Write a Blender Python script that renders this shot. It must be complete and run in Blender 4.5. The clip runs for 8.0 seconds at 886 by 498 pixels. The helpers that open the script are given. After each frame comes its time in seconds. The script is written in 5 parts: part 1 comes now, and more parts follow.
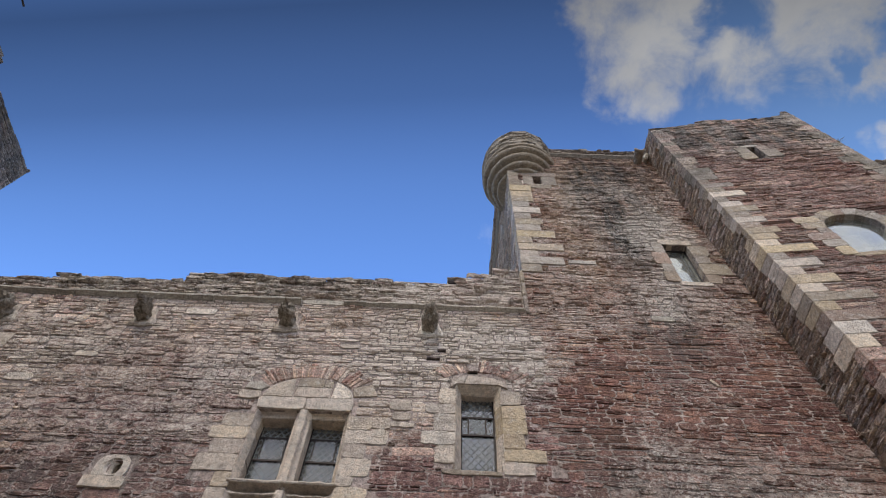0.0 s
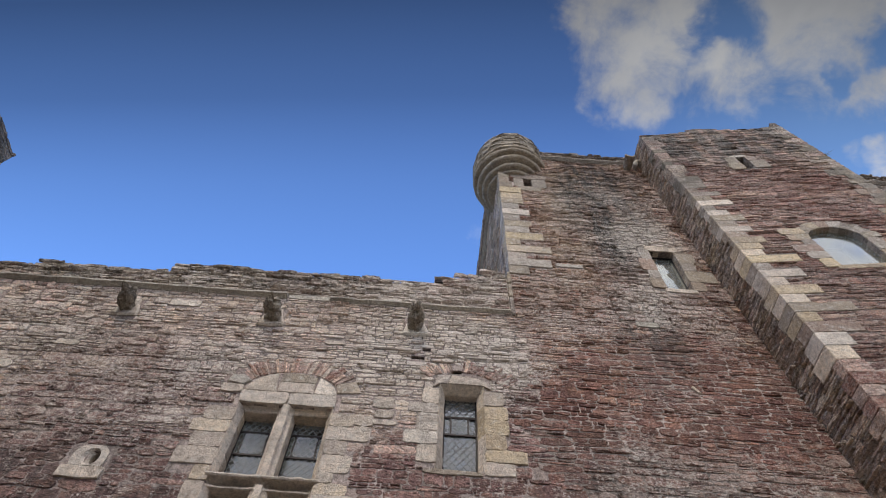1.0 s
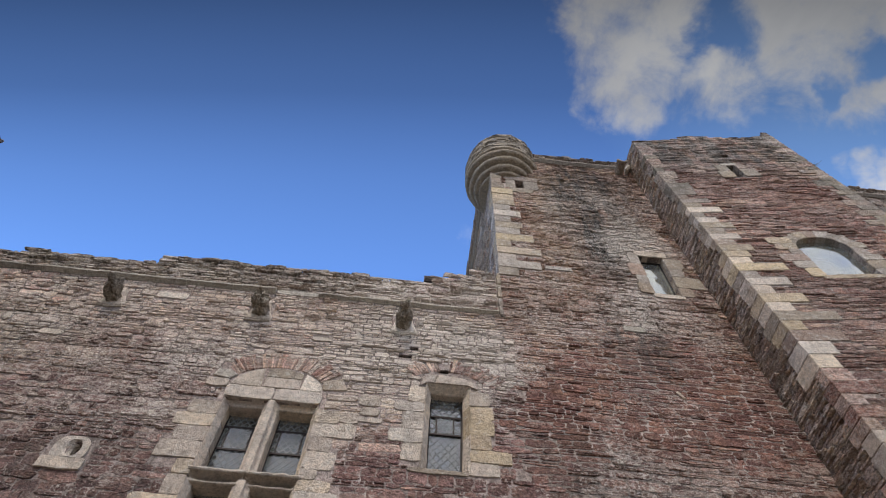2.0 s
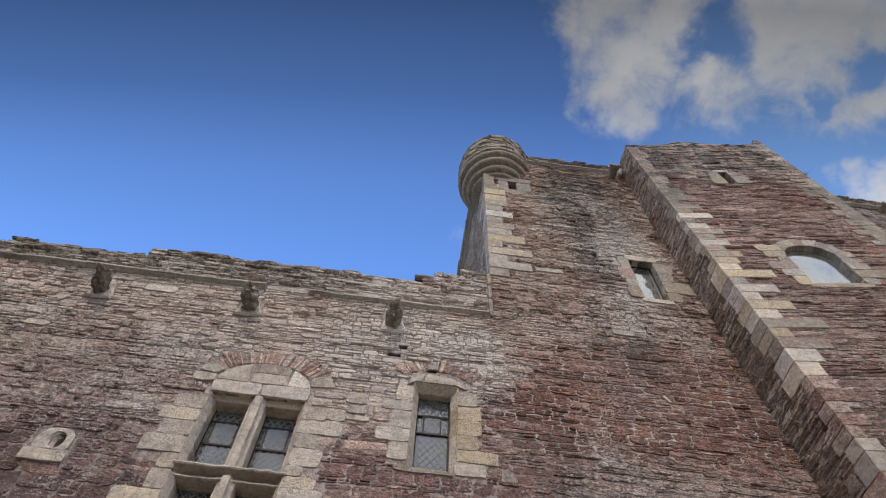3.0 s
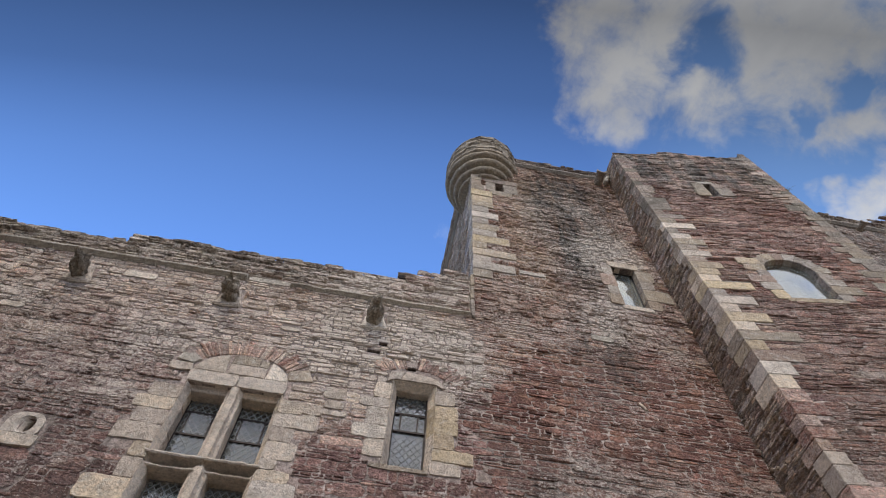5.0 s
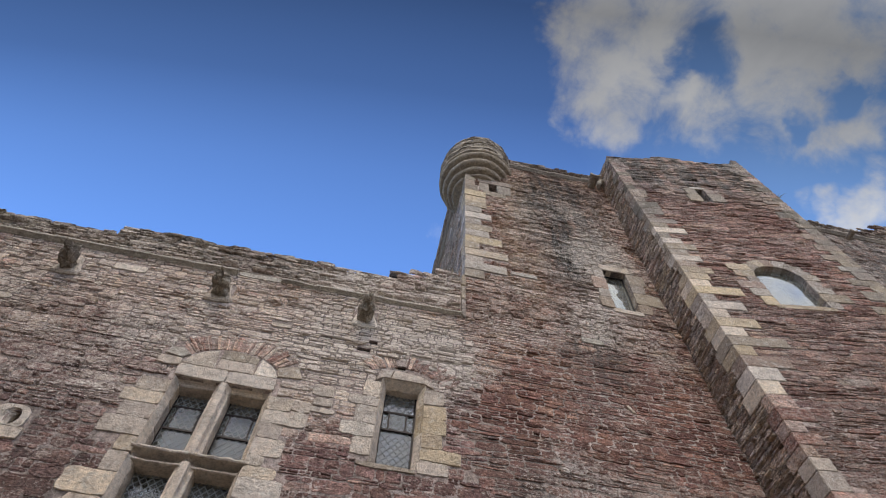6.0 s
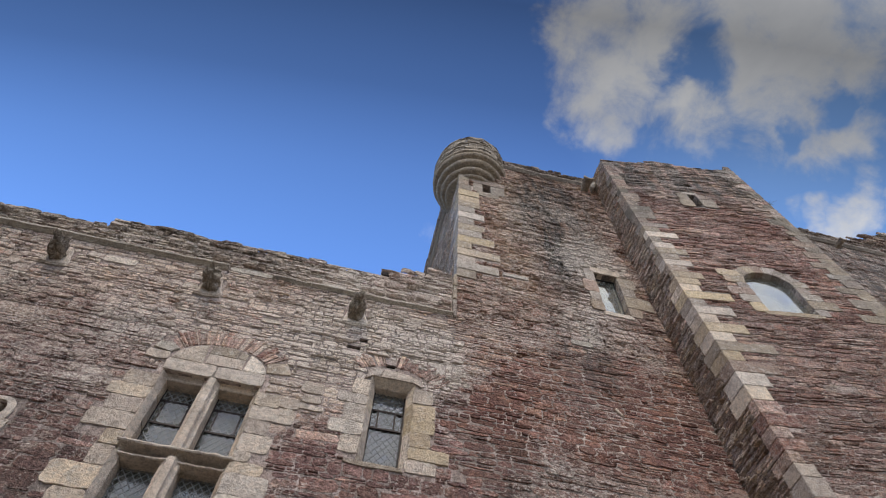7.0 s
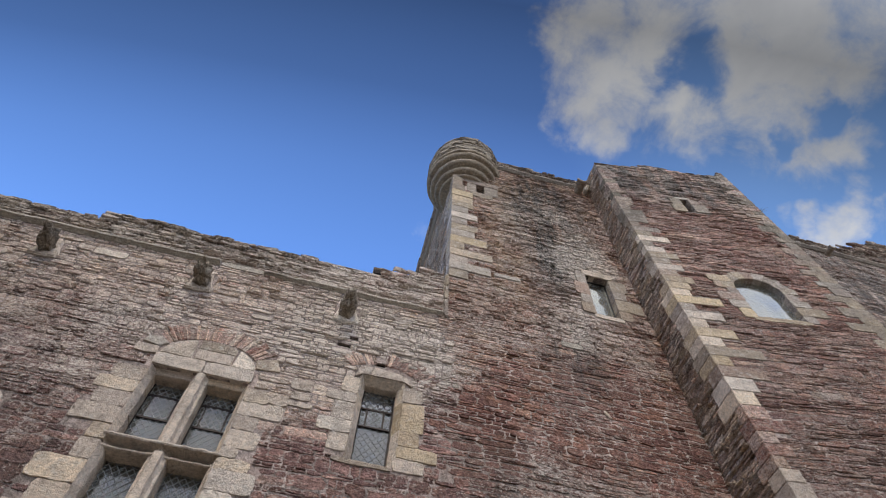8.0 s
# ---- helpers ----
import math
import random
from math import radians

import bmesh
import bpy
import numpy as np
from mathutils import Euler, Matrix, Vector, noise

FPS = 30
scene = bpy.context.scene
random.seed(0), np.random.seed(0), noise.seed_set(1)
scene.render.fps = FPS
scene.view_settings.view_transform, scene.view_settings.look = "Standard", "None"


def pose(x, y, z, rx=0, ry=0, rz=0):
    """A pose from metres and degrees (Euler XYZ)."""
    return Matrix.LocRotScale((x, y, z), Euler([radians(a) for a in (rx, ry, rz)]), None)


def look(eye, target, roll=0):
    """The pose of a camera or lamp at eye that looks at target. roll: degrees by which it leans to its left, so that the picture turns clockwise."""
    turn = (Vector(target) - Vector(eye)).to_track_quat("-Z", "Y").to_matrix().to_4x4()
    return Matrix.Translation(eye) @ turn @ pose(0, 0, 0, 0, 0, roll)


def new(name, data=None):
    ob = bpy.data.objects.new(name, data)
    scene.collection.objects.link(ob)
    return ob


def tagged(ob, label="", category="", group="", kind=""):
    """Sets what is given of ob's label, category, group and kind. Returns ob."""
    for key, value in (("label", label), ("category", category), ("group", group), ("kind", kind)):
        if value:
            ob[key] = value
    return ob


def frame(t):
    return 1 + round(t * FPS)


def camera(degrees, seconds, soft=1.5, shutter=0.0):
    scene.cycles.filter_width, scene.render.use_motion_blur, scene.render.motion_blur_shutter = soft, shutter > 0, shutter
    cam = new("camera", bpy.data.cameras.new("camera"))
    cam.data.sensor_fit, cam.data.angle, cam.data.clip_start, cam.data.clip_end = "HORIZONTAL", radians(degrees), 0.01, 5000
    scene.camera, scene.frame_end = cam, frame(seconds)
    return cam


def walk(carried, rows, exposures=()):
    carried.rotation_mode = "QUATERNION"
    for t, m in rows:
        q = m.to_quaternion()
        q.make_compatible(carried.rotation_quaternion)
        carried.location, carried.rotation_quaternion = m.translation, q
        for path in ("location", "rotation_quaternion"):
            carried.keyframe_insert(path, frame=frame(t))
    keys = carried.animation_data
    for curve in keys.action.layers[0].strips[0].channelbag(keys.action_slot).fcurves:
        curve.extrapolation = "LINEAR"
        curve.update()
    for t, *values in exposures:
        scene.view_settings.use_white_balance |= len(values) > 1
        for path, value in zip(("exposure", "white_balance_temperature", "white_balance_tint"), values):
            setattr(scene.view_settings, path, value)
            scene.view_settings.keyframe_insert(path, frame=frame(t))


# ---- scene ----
# camera: a tripod in the courtyard, tilted steeply up, panning to the right
cam = camera(71.9, 8.0, soft=1.06)
EYE = (0.0, 0.0, 1.6)
TILT, LEAN = 59.97, 3.59
PAN = [(0, 1.471), (0.5, 0.315), (1, -0.728), (1.5, -1.677), (2, -2.554), (2.5, -3.376), (3, -4.156), (3.5, -4.908), (4, -5.641), (4.5, -6.365), (5, -7.085), (5.5, -7.805), (6, -8.525), (6.5, -9.245), (7, -9.963), (7.5, -10.672), (8, -11.364)]
walk(cam, [(t, pose(*EYE, 0, 0, a) @ pose(0, 0, 0, 90 + TILT) @ pose(0, 0, 0, 0, 0, LEAN)) for t, a in PAN])

# ---------------------------------------------------------------- sky and light
SUN_EL, SUN_AZ = 58.0, 196.0   # degrees; azimuth clockwise from +y
scene.view_settings.exposure = -0.06


def make_world():
    w = bpy.data.worlds.new("sky")
    w.use_nodes = True
    scene.world = w
    nt = w.node_tree
    nt.nodes.clear()
    N, L = nt.nodes.new, nt.links.new
    out, bg = N("ShaderNodeOutputWorld"), N("ShaderNodeBackground")
    sky = N("ShaderNodeTexSky")
    sky.sky_type, sky.sun_disc = "NISHITA", False
    sky.sun_elevation, sky.sun_rotation = radians(SUN_EL), radians(SUN_AZ)
    sky.air_density, sky.dust_density, sky.ozone_density = 1.0, 0.3, 3.0
    co = N("ShaderNodeTexCoord")
    sep = N("ShaderNodeSeparateXYZ")
    L(co.outputs["Generated"], sep.inputs[0])
    # darkening painted across the sky, graded down the camera's mean view
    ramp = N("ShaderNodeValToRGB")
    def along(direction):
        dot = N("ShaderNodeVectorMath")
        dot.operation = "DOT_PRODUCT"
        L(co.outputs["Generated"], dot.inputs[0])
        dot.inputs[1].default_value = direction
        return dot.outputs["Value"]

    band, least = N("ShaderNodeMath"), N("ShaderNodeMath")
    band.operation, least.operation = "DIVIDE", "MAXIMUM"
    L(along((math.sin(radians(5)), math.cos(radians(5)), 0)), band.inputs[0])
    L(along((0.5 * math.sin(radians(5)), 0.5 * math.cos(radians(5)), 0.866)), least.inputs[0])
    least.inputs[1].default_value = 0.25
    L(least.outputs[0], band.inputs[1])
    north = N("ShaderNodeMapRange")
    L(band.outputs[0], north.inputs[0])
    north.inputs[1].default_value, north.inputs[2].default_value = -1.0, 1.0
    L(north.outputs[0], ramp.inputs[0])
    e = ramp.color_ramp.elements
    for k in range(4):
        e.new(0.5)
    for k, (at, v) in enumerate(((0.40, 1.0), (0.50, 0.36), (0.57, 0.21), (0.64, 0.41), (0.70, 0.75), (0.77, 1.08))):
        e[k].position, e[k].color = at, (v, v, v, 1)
    blue = N("ShaderNodeMix")
    blue.data_type, blue.blend_type = "RGBA", "MULTIPLY"
    blue.inputs[0].default_value = 1.0
    L(sky.outputs[0], blue.inputs[6])
    blue.inputs[7].default_value = BLUE_GAIN

    def math_node(op, a, b=None, clamp=False):
        m = N("ShaderNodeMath")
        m.operation, m.use_clamp = op, clamp
        for i, v in enumerate((a, b)):
            if v is None:
                continue
            if isinstance(v, (int, float)):
                m.inputs[i].default_value = v
            else:
                L(v, m.inputs[i])
        return m.outputs[0]

    eddy = N("ShaderNodeTexNoise")
    eddy.inputs["Scale"].default_value, eddy.inputs["Detail"].default_value, eddy.inputs["Roughness"].default_value = 9.0, 4.0, 0.6
    L(co.outputs["Generated"], eddy.inputs["Vector"])
    drift = N("ShaderNodeVectorMath")
    drift.operation = "MULTIPLY_ADD"
    L(eddy.outputs["Color"], drift.inputs[0])
    drift.inputs[1].default_value = (0.11, 0.11, 0.11)
    drift.inputs[2].default_value = (-0.055, -0.055, -0.055)
    torn = N("ShaderNodeVectorMath")
    torn.operation = "ADD"
    L(co.outputs["Generated"], torn.inputs[0])
    L(drift.outputs[0], torn.inputs[1])
    unit = N("ShaderNodeVectorMath")
    unit.operation = "NORMALIZE"
    L(torn.outputs[0], unit.inputs[0])

    def toward(az, el, inner, outer):
        """1 near a direction of the sky, 0 away from it (degrees)."""
        a, b = radians(az), radians(el)
        dot = N("ShaderNodeVectorMath")
        dot.operation = "DOT_PRODUCT"
        L(unit.outputs[0], dot.inputs[0])
        dot.inputs[1].default_value = (math.sin(a) * math.cos(b), math.cos(a) * math.cos(b), math.sin(b))
        mr = N("ShaderNodeMapRange")
        L(dot.outputs["Value"], mr.inputs[0])
        mr.inputs[1].default_value, mr.inputs[2].default_value = math.cos(radians(outer)), math.cos(radians(inner))
        return mr.outputs[0]

    def cloud_noise(scale, detail, rough, shift):
        mp = N("ShaderNodeMapping")
        mp.inputs["Location"].default_value = shift
        L(co.outputs["Generated"], mp.inputs[0])
        n = N("ShaderNodeTexNoise")
        n.inputs["Scale"].default_value, n.inputs["Detail"].default_value = scale, detail
        n.inputs["Roughness"].default_value, n.inputs["Distortion"].default_value = rough, 0.25
        L(mp.outputs[0], n.inputs["Vector"])
        return n.outputs[0]

    # a thin bright veil low in the east
    veil = N("ShaderNodeMix")
    veil.data_type = "RGBA"
    L(math_node("MULTIPLY", toward(88, 54, 3, 27), 0.5), veil.inputs[0])
    L(blue.outputs[2], veil.inputs[6])
    veil.inputs[7].default_value = VEIL

    # broken cloud: a bank to the south, heaped clouds to the north-east
    south = N("ShaderNodeMapRange")
    L(sep.outputs["Y"], south.inputs[0])
    south.inputs[1].default_value, south.inputs[2].default_value = 0.05, -0.45
    south.inputs[3].default_value, south.inputs[4].default_value = -1.6, 1.0
    heap, gaps = -1.6, 0.0
    for az, el, size, weight in CLOUDS:
        blob = math_node("MULTIPLY", toward(az, el, size * 0.1, size * (2.5 if weight > 0 else 1.9)), abs(weight))
        if weight > 0:
            heap = math_node("MAXIMUM", heap, math_node("SUBTRACT", math_node("MULTIPLY", blob, 2.85), 1.65))
        else:
            gaps = math_node("ADD", gaps, blob)
    cover = math_node("SUBTRACT", math_node("MAXIMUM", heap, south.outputs[0]), gaps)
    n1 = cloud_noise(11.0, 10.0, 0.64, (0.3, 0.1, 0.7))
    dens = math_node("ADD", math_node("MULTIPLY", math_node("SUBTRACT", n1, 0.5), 3.2), cover)
    fac = N("ShaderNodeMapRange")
    L(dens, fac.inputs[0])
    fac.inputs[1].default_value, fac.inputs[2].default_value = -0.15, 1.35
    fac.interpolation_type = "SMOOTHSTEP"
    n2 = cloud_noise(4.0, 6.0, 0.55, (2.3, 0.4, 1.7))
    cr = N("ShaderNodeValToRGB")
    L(n2, cr.inputs[0])
    cr.color_ramp.elements[0].position, cr.color_ramp.elements[0].color = 0.3, CLOUD_DARK
    cr.color_ramp.elements[1].position, cr.color_ramp.elements[1].color = 0.7, CLOUD_LIGHT
    # clouds are brighter towards the sun's side of the sky
    gain = N("ShaderNodeMapRange")
    L(sep.outputs["Y"], gain.inputs[0])
    gain.inputs[1].default_value, gain.inputs[2].default_value = 0.3, -0.5
    gain.inputs[3].default_value, gain.inputs[4].default_value = 1.0, CLOUD_SUNSIDE
    cl = N("ShaderNodeVectorMath")
    cl.operation = "SCALE"
    L(cr.outputs[0], cl.inputs[0])
    L(gain.outputs[0], cl.inputs["Scale"])
    mix = N("ShaderNodeMix")
    mix.data_type = "RGBA"
    L(math_node("MULTIPLY", fac.outputs[0], 0.86), mix.inputs[0])
    L(veil.outputs[2], mix.inputs[6])
    L(cl.outputs[0], mix.inputs[7])
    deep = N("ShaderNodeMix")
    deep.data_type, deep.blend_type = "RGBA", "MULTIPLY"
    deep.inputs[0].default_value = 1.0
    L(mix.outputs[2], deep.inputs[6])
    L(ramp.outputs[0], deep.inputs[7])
    L(deep.outputs[2], bg.inputs[0])
    bg.inputs[1].default_value = SKY_STRENGTH
    L(bg.outputs[0], out.inputs[0])


SKY_STRENGTH = 0.145
BLUE_GAIN = (1.35, 1.75, 2.33, 1)
CLOUD_DARK, CLOUD_LIGHT = (5.1, 5.1, 5.15, 1), (8.5, 8.4, 8.2, 1)
VEIL = (2.7, 4.8, 8.2, 1)
CLOUD_SUNSIDE = 1.6
# heaped clouds (and gaps, below nought): azimuth, elevation, half width in degrees, weight
CLOUDS = [(58.8, 75.3, 2.8, 1.0), (67.3, 74.2, 3.2, 1.0), (55.7, 71.5, 3.1, 1.0), (49.9, 69.4, 2.6, 1.0), (49.3, 67.4, 2.0, 1.0), (56.9, 69.1, 2.6, 1.0),
          (71.1, 70.6, 2.9, 0.95), (65.7, 69.3, 1.9, 0.9), (55.6, 64.9, 2.1, 0.75), (61.1, 64.5, 2.2, 0.95), (78.0, 68.5, 1.9, 0.9), (80.2, 65.2, 2.5, 0.95),
          (75.2, 62.4, 2.7, 1.0), (80.4, 62.1, 3.2, 1.0), (70.6, 61.8, 2.1, 0.95), (70.6, 59.3, 2.3, 0.90), (69.7, 56.8, 2.0, 0.72), (74.6, 57.5, 2.2, 0.95),
          (81.1, 58.9, 3.1, 1.0), (83.9, 57.1, 3.0, 1.0), (75.0, 53.6, 1.7, 1.0), (72.0, 54.5, 2.0, 0.9), (66.2, 64.0, 2.3, 0.93), (65.7, 62.0, 2.3, 0.90),
          (75.5, 60.0, 3.0, 1.0), (84.0, 66.5, 3.4, 1.0), (77.5, 71.0, 3.0, 0.95), (86.0, 63.0, 4.0, 1.0), (91.0, 58.0, 5.0, 0.9), (80.0, 75.0, 5.0, 0.8),
          (73.2, 66.4, 1.6, -0.8), (67.5, 67.4, 1.2, -0.4), (67.5, 64.0, 2.4, 0.80), (62.5, 66.0, 1.9, 1.0), (76.7, 55.6, 1.1, -0.9), (71.2, 56.8, 0.7, -0.6),
          (63.8, 51.7, 0.9, 0.74), (65.5, 50.5, 1.0, 0.92), (68.0, 49.4, 1.2, 1.0), (70.4, 50.8, 0.9, 0.70), (70.6, 48.2, 0.9, 0.8),
          (7.6, 62.0, 1.8, 0.43), (6.4, 59.8, 1.8, 0.45), (5.6, 58.0, 1.4, 0.43)]
make_world()

sun = new("sun", bpy.data.lights.new("sun", "SUN"))
sun.data.energy, sun.data.angle, sun.data.color = 3.08, radians(18), (1.0, 0.925, 0.815)
_a, _e = radians(SUN_AZ), radians(SUN_EL)
sun.matrix_world = look((math.sin(_a) * math.cos(_e) * 60, math.cos(_a) * math.cos(_e) * 60, math.sin(_e) * 60), (0, 0, 0))

# ---------------------------------------------------------------- materials


class Nodes:
    """Short forms for building a node material."""

    def __init__(self, name, roughness=0.9, specular=0.25):
        self.mat = bpy.data.materials.new(name)
        self.mat.use_nodes = True
        self.nt = self.mat.node_tree
        self.bsdf = self.nt.nodes["Principled BSDF"]
        self.bsdf.inputs["Roughness"].default_value = roughness
        self.bsdf.inputs["Specular IOR Level"].default_value = specular
        self.geo = self.nt.nodes.new("ShaderNodeNewGeometry")
        self.sep = self.nt.nodes.new("ShaderNodeSeparateXYZ")
        self.link(self.geo.outputs["Position"], self.sep.inputs[0])

    def link(self, a, b):
        self.nt.links.new(a, b)

    def put(self, socket, v):
        if isinstance(v, (int, float)):
            socket.default_value = v
        elif isinstance(v, tuple):
            socket.default_value = v if len(v) == 4 or socket.type != "RGBA" else (*v, 1)
        else:
            self.link(v, socket)

    def math(self, op, a, b=0.0, clamp=False):
        m = self.nt.nodes.new("ShaderNodeMath")
        m.operation, m.use_clamp = op, clamp
        self.put(m.inputs[0], a)
        self.put(m.inputs[1], b)
        return m.outputs[0]

    def noise(self, scale, detail=4.0, rough=0.55, stretch=(1, 1, 1), shift=(0, 0, 0)):
        mp = self.nt.nodes.new("ShaderNodeMapping")
        mp.inputs["Scale"].default_value = stretch
        mp.inputs["Location"].default_value = shift
        self.link(self.geo.outputs["Position"], mp.inputs[0])
        n = self.nt.nodes.new("ShaderNodeTexNoise")
        n.inputs["Scale"].default_value, n.inputs["Detail"].default_value = scale, detail
        n.inputs["Roughness"].default_value = rough
        self.link(mp.outputs[0], n.inputs["Vector"])
        return n.outputs[0]

    def remap(self, v, a, b, c=0.0, d=1.0, smooth=True):
        m = self.nt.nodes.new("ShaderNodeMapRange")
        if smooth:
            m.interpolation_type = "SMOOTHSTEP"
        self.link(v, m.inputs[0])
        for i, x in enumerate((a, b, c, d)):
            m.inputs[i + 1].default_value = x
        return m.outputs[0]

    def ramp(self, v, colours):
        r = self.nt.nodes.new("ShaderNodeValToRGB")
        e = r.color_ramp.elements
        while len(e) < len(colours):
            e.new(0.5)
        for i, c in enumerate(colours):
            e[i].position, e[i].color = i / (len(colours) - 1), (*c, 1)
        self.link(v, r.inputs[0])
        return r.outputs[0]

    def mix(self, f, a, b, blend="MIX"):
        m = self.nt.nodes.new("ShaderNodeMix")
        m.data_type, m.blend_type = "RGBA", blend
        self.put(m.inputs[0], f)
        self.put(m.inputs[6], a)
        self.put(m.inputs[7], b)
        return m.outputs[2]

    def random(self):
        info = self.nt.nodes.new("ShaderNodeObjectInfo")
        return self.math("FRACT", self.math("ADD", info.outputs["Random"], self.geo.outputs["Random Per Island"]))

    def patch(self, x, z, rx, rz, weight):
        """A soft patch of weathering on an upright wall, about x, z."""
        dx = self.math("DIVIDE", self.math("SUBTRACT", self.sep.outputs["X"], x), rx)
        dz = self.math("DIVIDE", self.math("SUBTRACT", self.sep.outputs["Z"], z), rz)
        r = self.math("ADD", self.math("MULTIPLY", dx, dx), self.math("MULTIPLY", dz, dz))
        return self.remap(r, 1.6, 0.2, 0.0, weight)

    def total(self, start, patches):
        v = start
        for q in patches:
            v = self.math("ADD", v, self.patch(*q))
        return v

    def bump(self, height, strength=0.6, distance=0.02):
        b = self.nt.nodes.new("ShaderNodeBump")
        b.inputs["Strength"].default_value, b.inputs["Distance"].default_value = strength, distance
        self.link(height, b.inputs["Height"])
        self.link(b.outputs[0], self.bsdf.inputs["Normal"])

    def done(self, colour):
        self.put(self.bsdf.inputs["Base Color"], colour)
        return self.mat


GREY = [tuple(c * 1.12 for c in q) for q in ((0.45, 0.335, 0.285), (0.63, 0.505, 0.43), (0.50, 0.335, 0.290), (0.70, 0.645, 0.56), (0.44, 0.30, 0.265), (0.64, 0.52, 0.405), (0.47, 0.30, 0.265), (0.60, 0.48, 0.365))]
RED = [(a * 0.78, b * 0.80, c * 0.845) for a, b, c in ((0.250, 0.134, 0.112), (0.313, 0.170, 0.140), (0.281, 0.156, 0.136), (0.361, 0.200, 0.166), (0.239, 0.130, 0.117), (0.359, 0.208, 0.178))]
BROWN = [tuple(c * 1.12 for c in q) for q in ((0.30, 0.215, 0.165), (0.40, 0.29, 0.215), (0.34, 0.22, 0.18), (0.46, 0.365, 0.285), (0.27, 0.20, 0.165), (0.42, 0.30, 0.20))]
DEEP = [tuple(c * k for c, k in zip(q, (0.87, 0.84, 0.77))) for q in RED]
LICHEN = [(a * 0.76, b * 0.79, c * 0.84) for a, b, c in ((0.253, 0.212, 0.168), (0.421, 0.354, 0.277), (0.325, 0.254, 0.193), (0.542, 0.466, 0.369), (0.216, 0.183, 0.147), (0.433, 0.336, 0.244))]


def rubble_material(name, base, patches, stains_and_shade=(), second=RED, first=GREY, pale=0.3, lime=0.62, limed=(), ochre=(), mixed=1.1):
    m = Nodes(name, 0.92, 0.2)
    rnd = m.random()
    big = m.noise(0.7, 3.0, 0.6)
    f = m.math("ADD", m.total(base, patches), m.math("MULTIPLY", m.math("SUBTRACT", big, 0.5), 1.6))
    pick = m.math("FRACT", m.math("MULTIPLY", rnd, 29.7))
    f = m.math("ADD", f, m.math("MULTIPLY", m.math("SUBTRACT", pick, 0.5), mixed), clamp=True)
    col = m.mix(f, m.ramp(rnd, first), m.ramp(rnd, second))
    tone = m.math("FRACT", m.math("MULTIPLY", rnd, 17.31))
    col = m.mix(1.0, col, m.ramp(tone, [(0.68, 0.66, 0.65), (0.94, 0.94, 0.94), (1.10, 1.10, 1.09), (1.45, 1.43, 1.38)]), "MULTIPLY")
    beds = m.noise(1.0, 7.0, 0.74, (8.5, 8.5, 19))
    grain = m.noise(21, 7.0, 0.80, (1, 1, 1.25))
    blotch = m.noise(5.0, 5.0, 0.7, (1, 1, 1.3), (6, 1, 3))
    col = m.mix(1.0, col, m.ramp(m.remap(grain, 0.38, 0.62, smooth=False), [(0.52, 0.51, 0.50), (1.0, 1.0, 1.0), (1.58, 1.55, 1.50)]), "MULTIPLY")
    col = m.mix(1.0, col, m.ramp(m.remap(beds, 0.36, 0.64, smooth=False), [(0.70, 0.68, 0.67), (1.03, 1.03, 1.03), (1.25, 1.24, 1.22)]), "MULTIPLY")
    col = m.mix(1.0, col, m.ramp(m.remap(blotch, 0.34, 0.66), [(0.78, 0.76, 0.76), (1.0, 1.0, 1.0), (1.22, 1.20, 1.14)]), "MULTIPLY")
    drift = m.noise(1.7, 4.0, 0.6, shift=(4, 7, 3))
    col = m.mix(1.0, col, m.ramp(m.remap(drift, 0.32, 0.68), [(1.03, 0.95, 0.93), (1.03, 0.99, 0.96), (1.06, 1.02, 0.92)]), "MULTIPLY")
    # a wash of ochre from the iron in the stone
    if ochre:
        rust = m.math("MULTIPLY", m.total(0.0, ochre), m.remap(m.noise(2.2, 5.0, 0.65, shift=(1, 8, 5)), 0.30, 0.62), clamp=True)
        col = m.mix(rust, col, (0.46, 0.335, 0.21))
    # dark runs of damp, washed down the wall; they also carry painted shade
    streak = m.noise(1.0, 8.0, 0.74, (4.2, 4.2, 0.34))
    ragged = m.noise(3.0, 6.0, 0.7, (1, 1, 0.8), (2, 2, 7))
    damp_and_shade = m.math("MULTIPLY", m.total(0.04, stains_and_shade), m.remap(m.math("ADD", m.math("MULTIPLY", streak, 0.6), m.math("MULTIPLY", ragged, 0.4)), 0.34, 0.60), clamp=True)
    col = m.mix(damp_and_shade, col, (0.098, 0.088, 0.080))
    # lime mortar smeared over the stones and pale lichen
    wide = m.noise(0.9, 3.0, 0.6, shift=(5, 2, 8))
    smear = m.math("ADD", m.noise(6.5, 9.0, 0.78, (1, 1, 2.0), (1, 4, 2)), m.math("MULTIPLY", m.total(wide, limed), 0.40))
    col = m.mix(m.remap(smear, 0.66, 0.78, 0.0, lime), col, (0.66, 0.54, 0.45))
    crust = m.math("ADD", m.noise(15, 8.0, 0.80, (1, 1, 1.4)), m.math("MULTIPLY", m.total(m.noise(1.1, 2.0), limed), 0.30))
    col = m.mix(m.remap(crust, 0.66, 0.74, 0.0, pale), col, (0.79, 0.71, 0.62))
    # open beds and chipped edges, their shadow gaps painted as dark dashes
    gap_shade = m.noise(1.0, 7.0, 0.74, (7, 7, 25), (9, 3, 6))
    col = m.mix(m.remap(gap_shade, 0.58, 0.65, 0.0, 0.28), col, (0.07, 0.056, 0.050))
    rough = m.math("ADD", m.math("MULTIPLY", beds, 1.0), m.math("MULTIPLY", grain, 0.8))
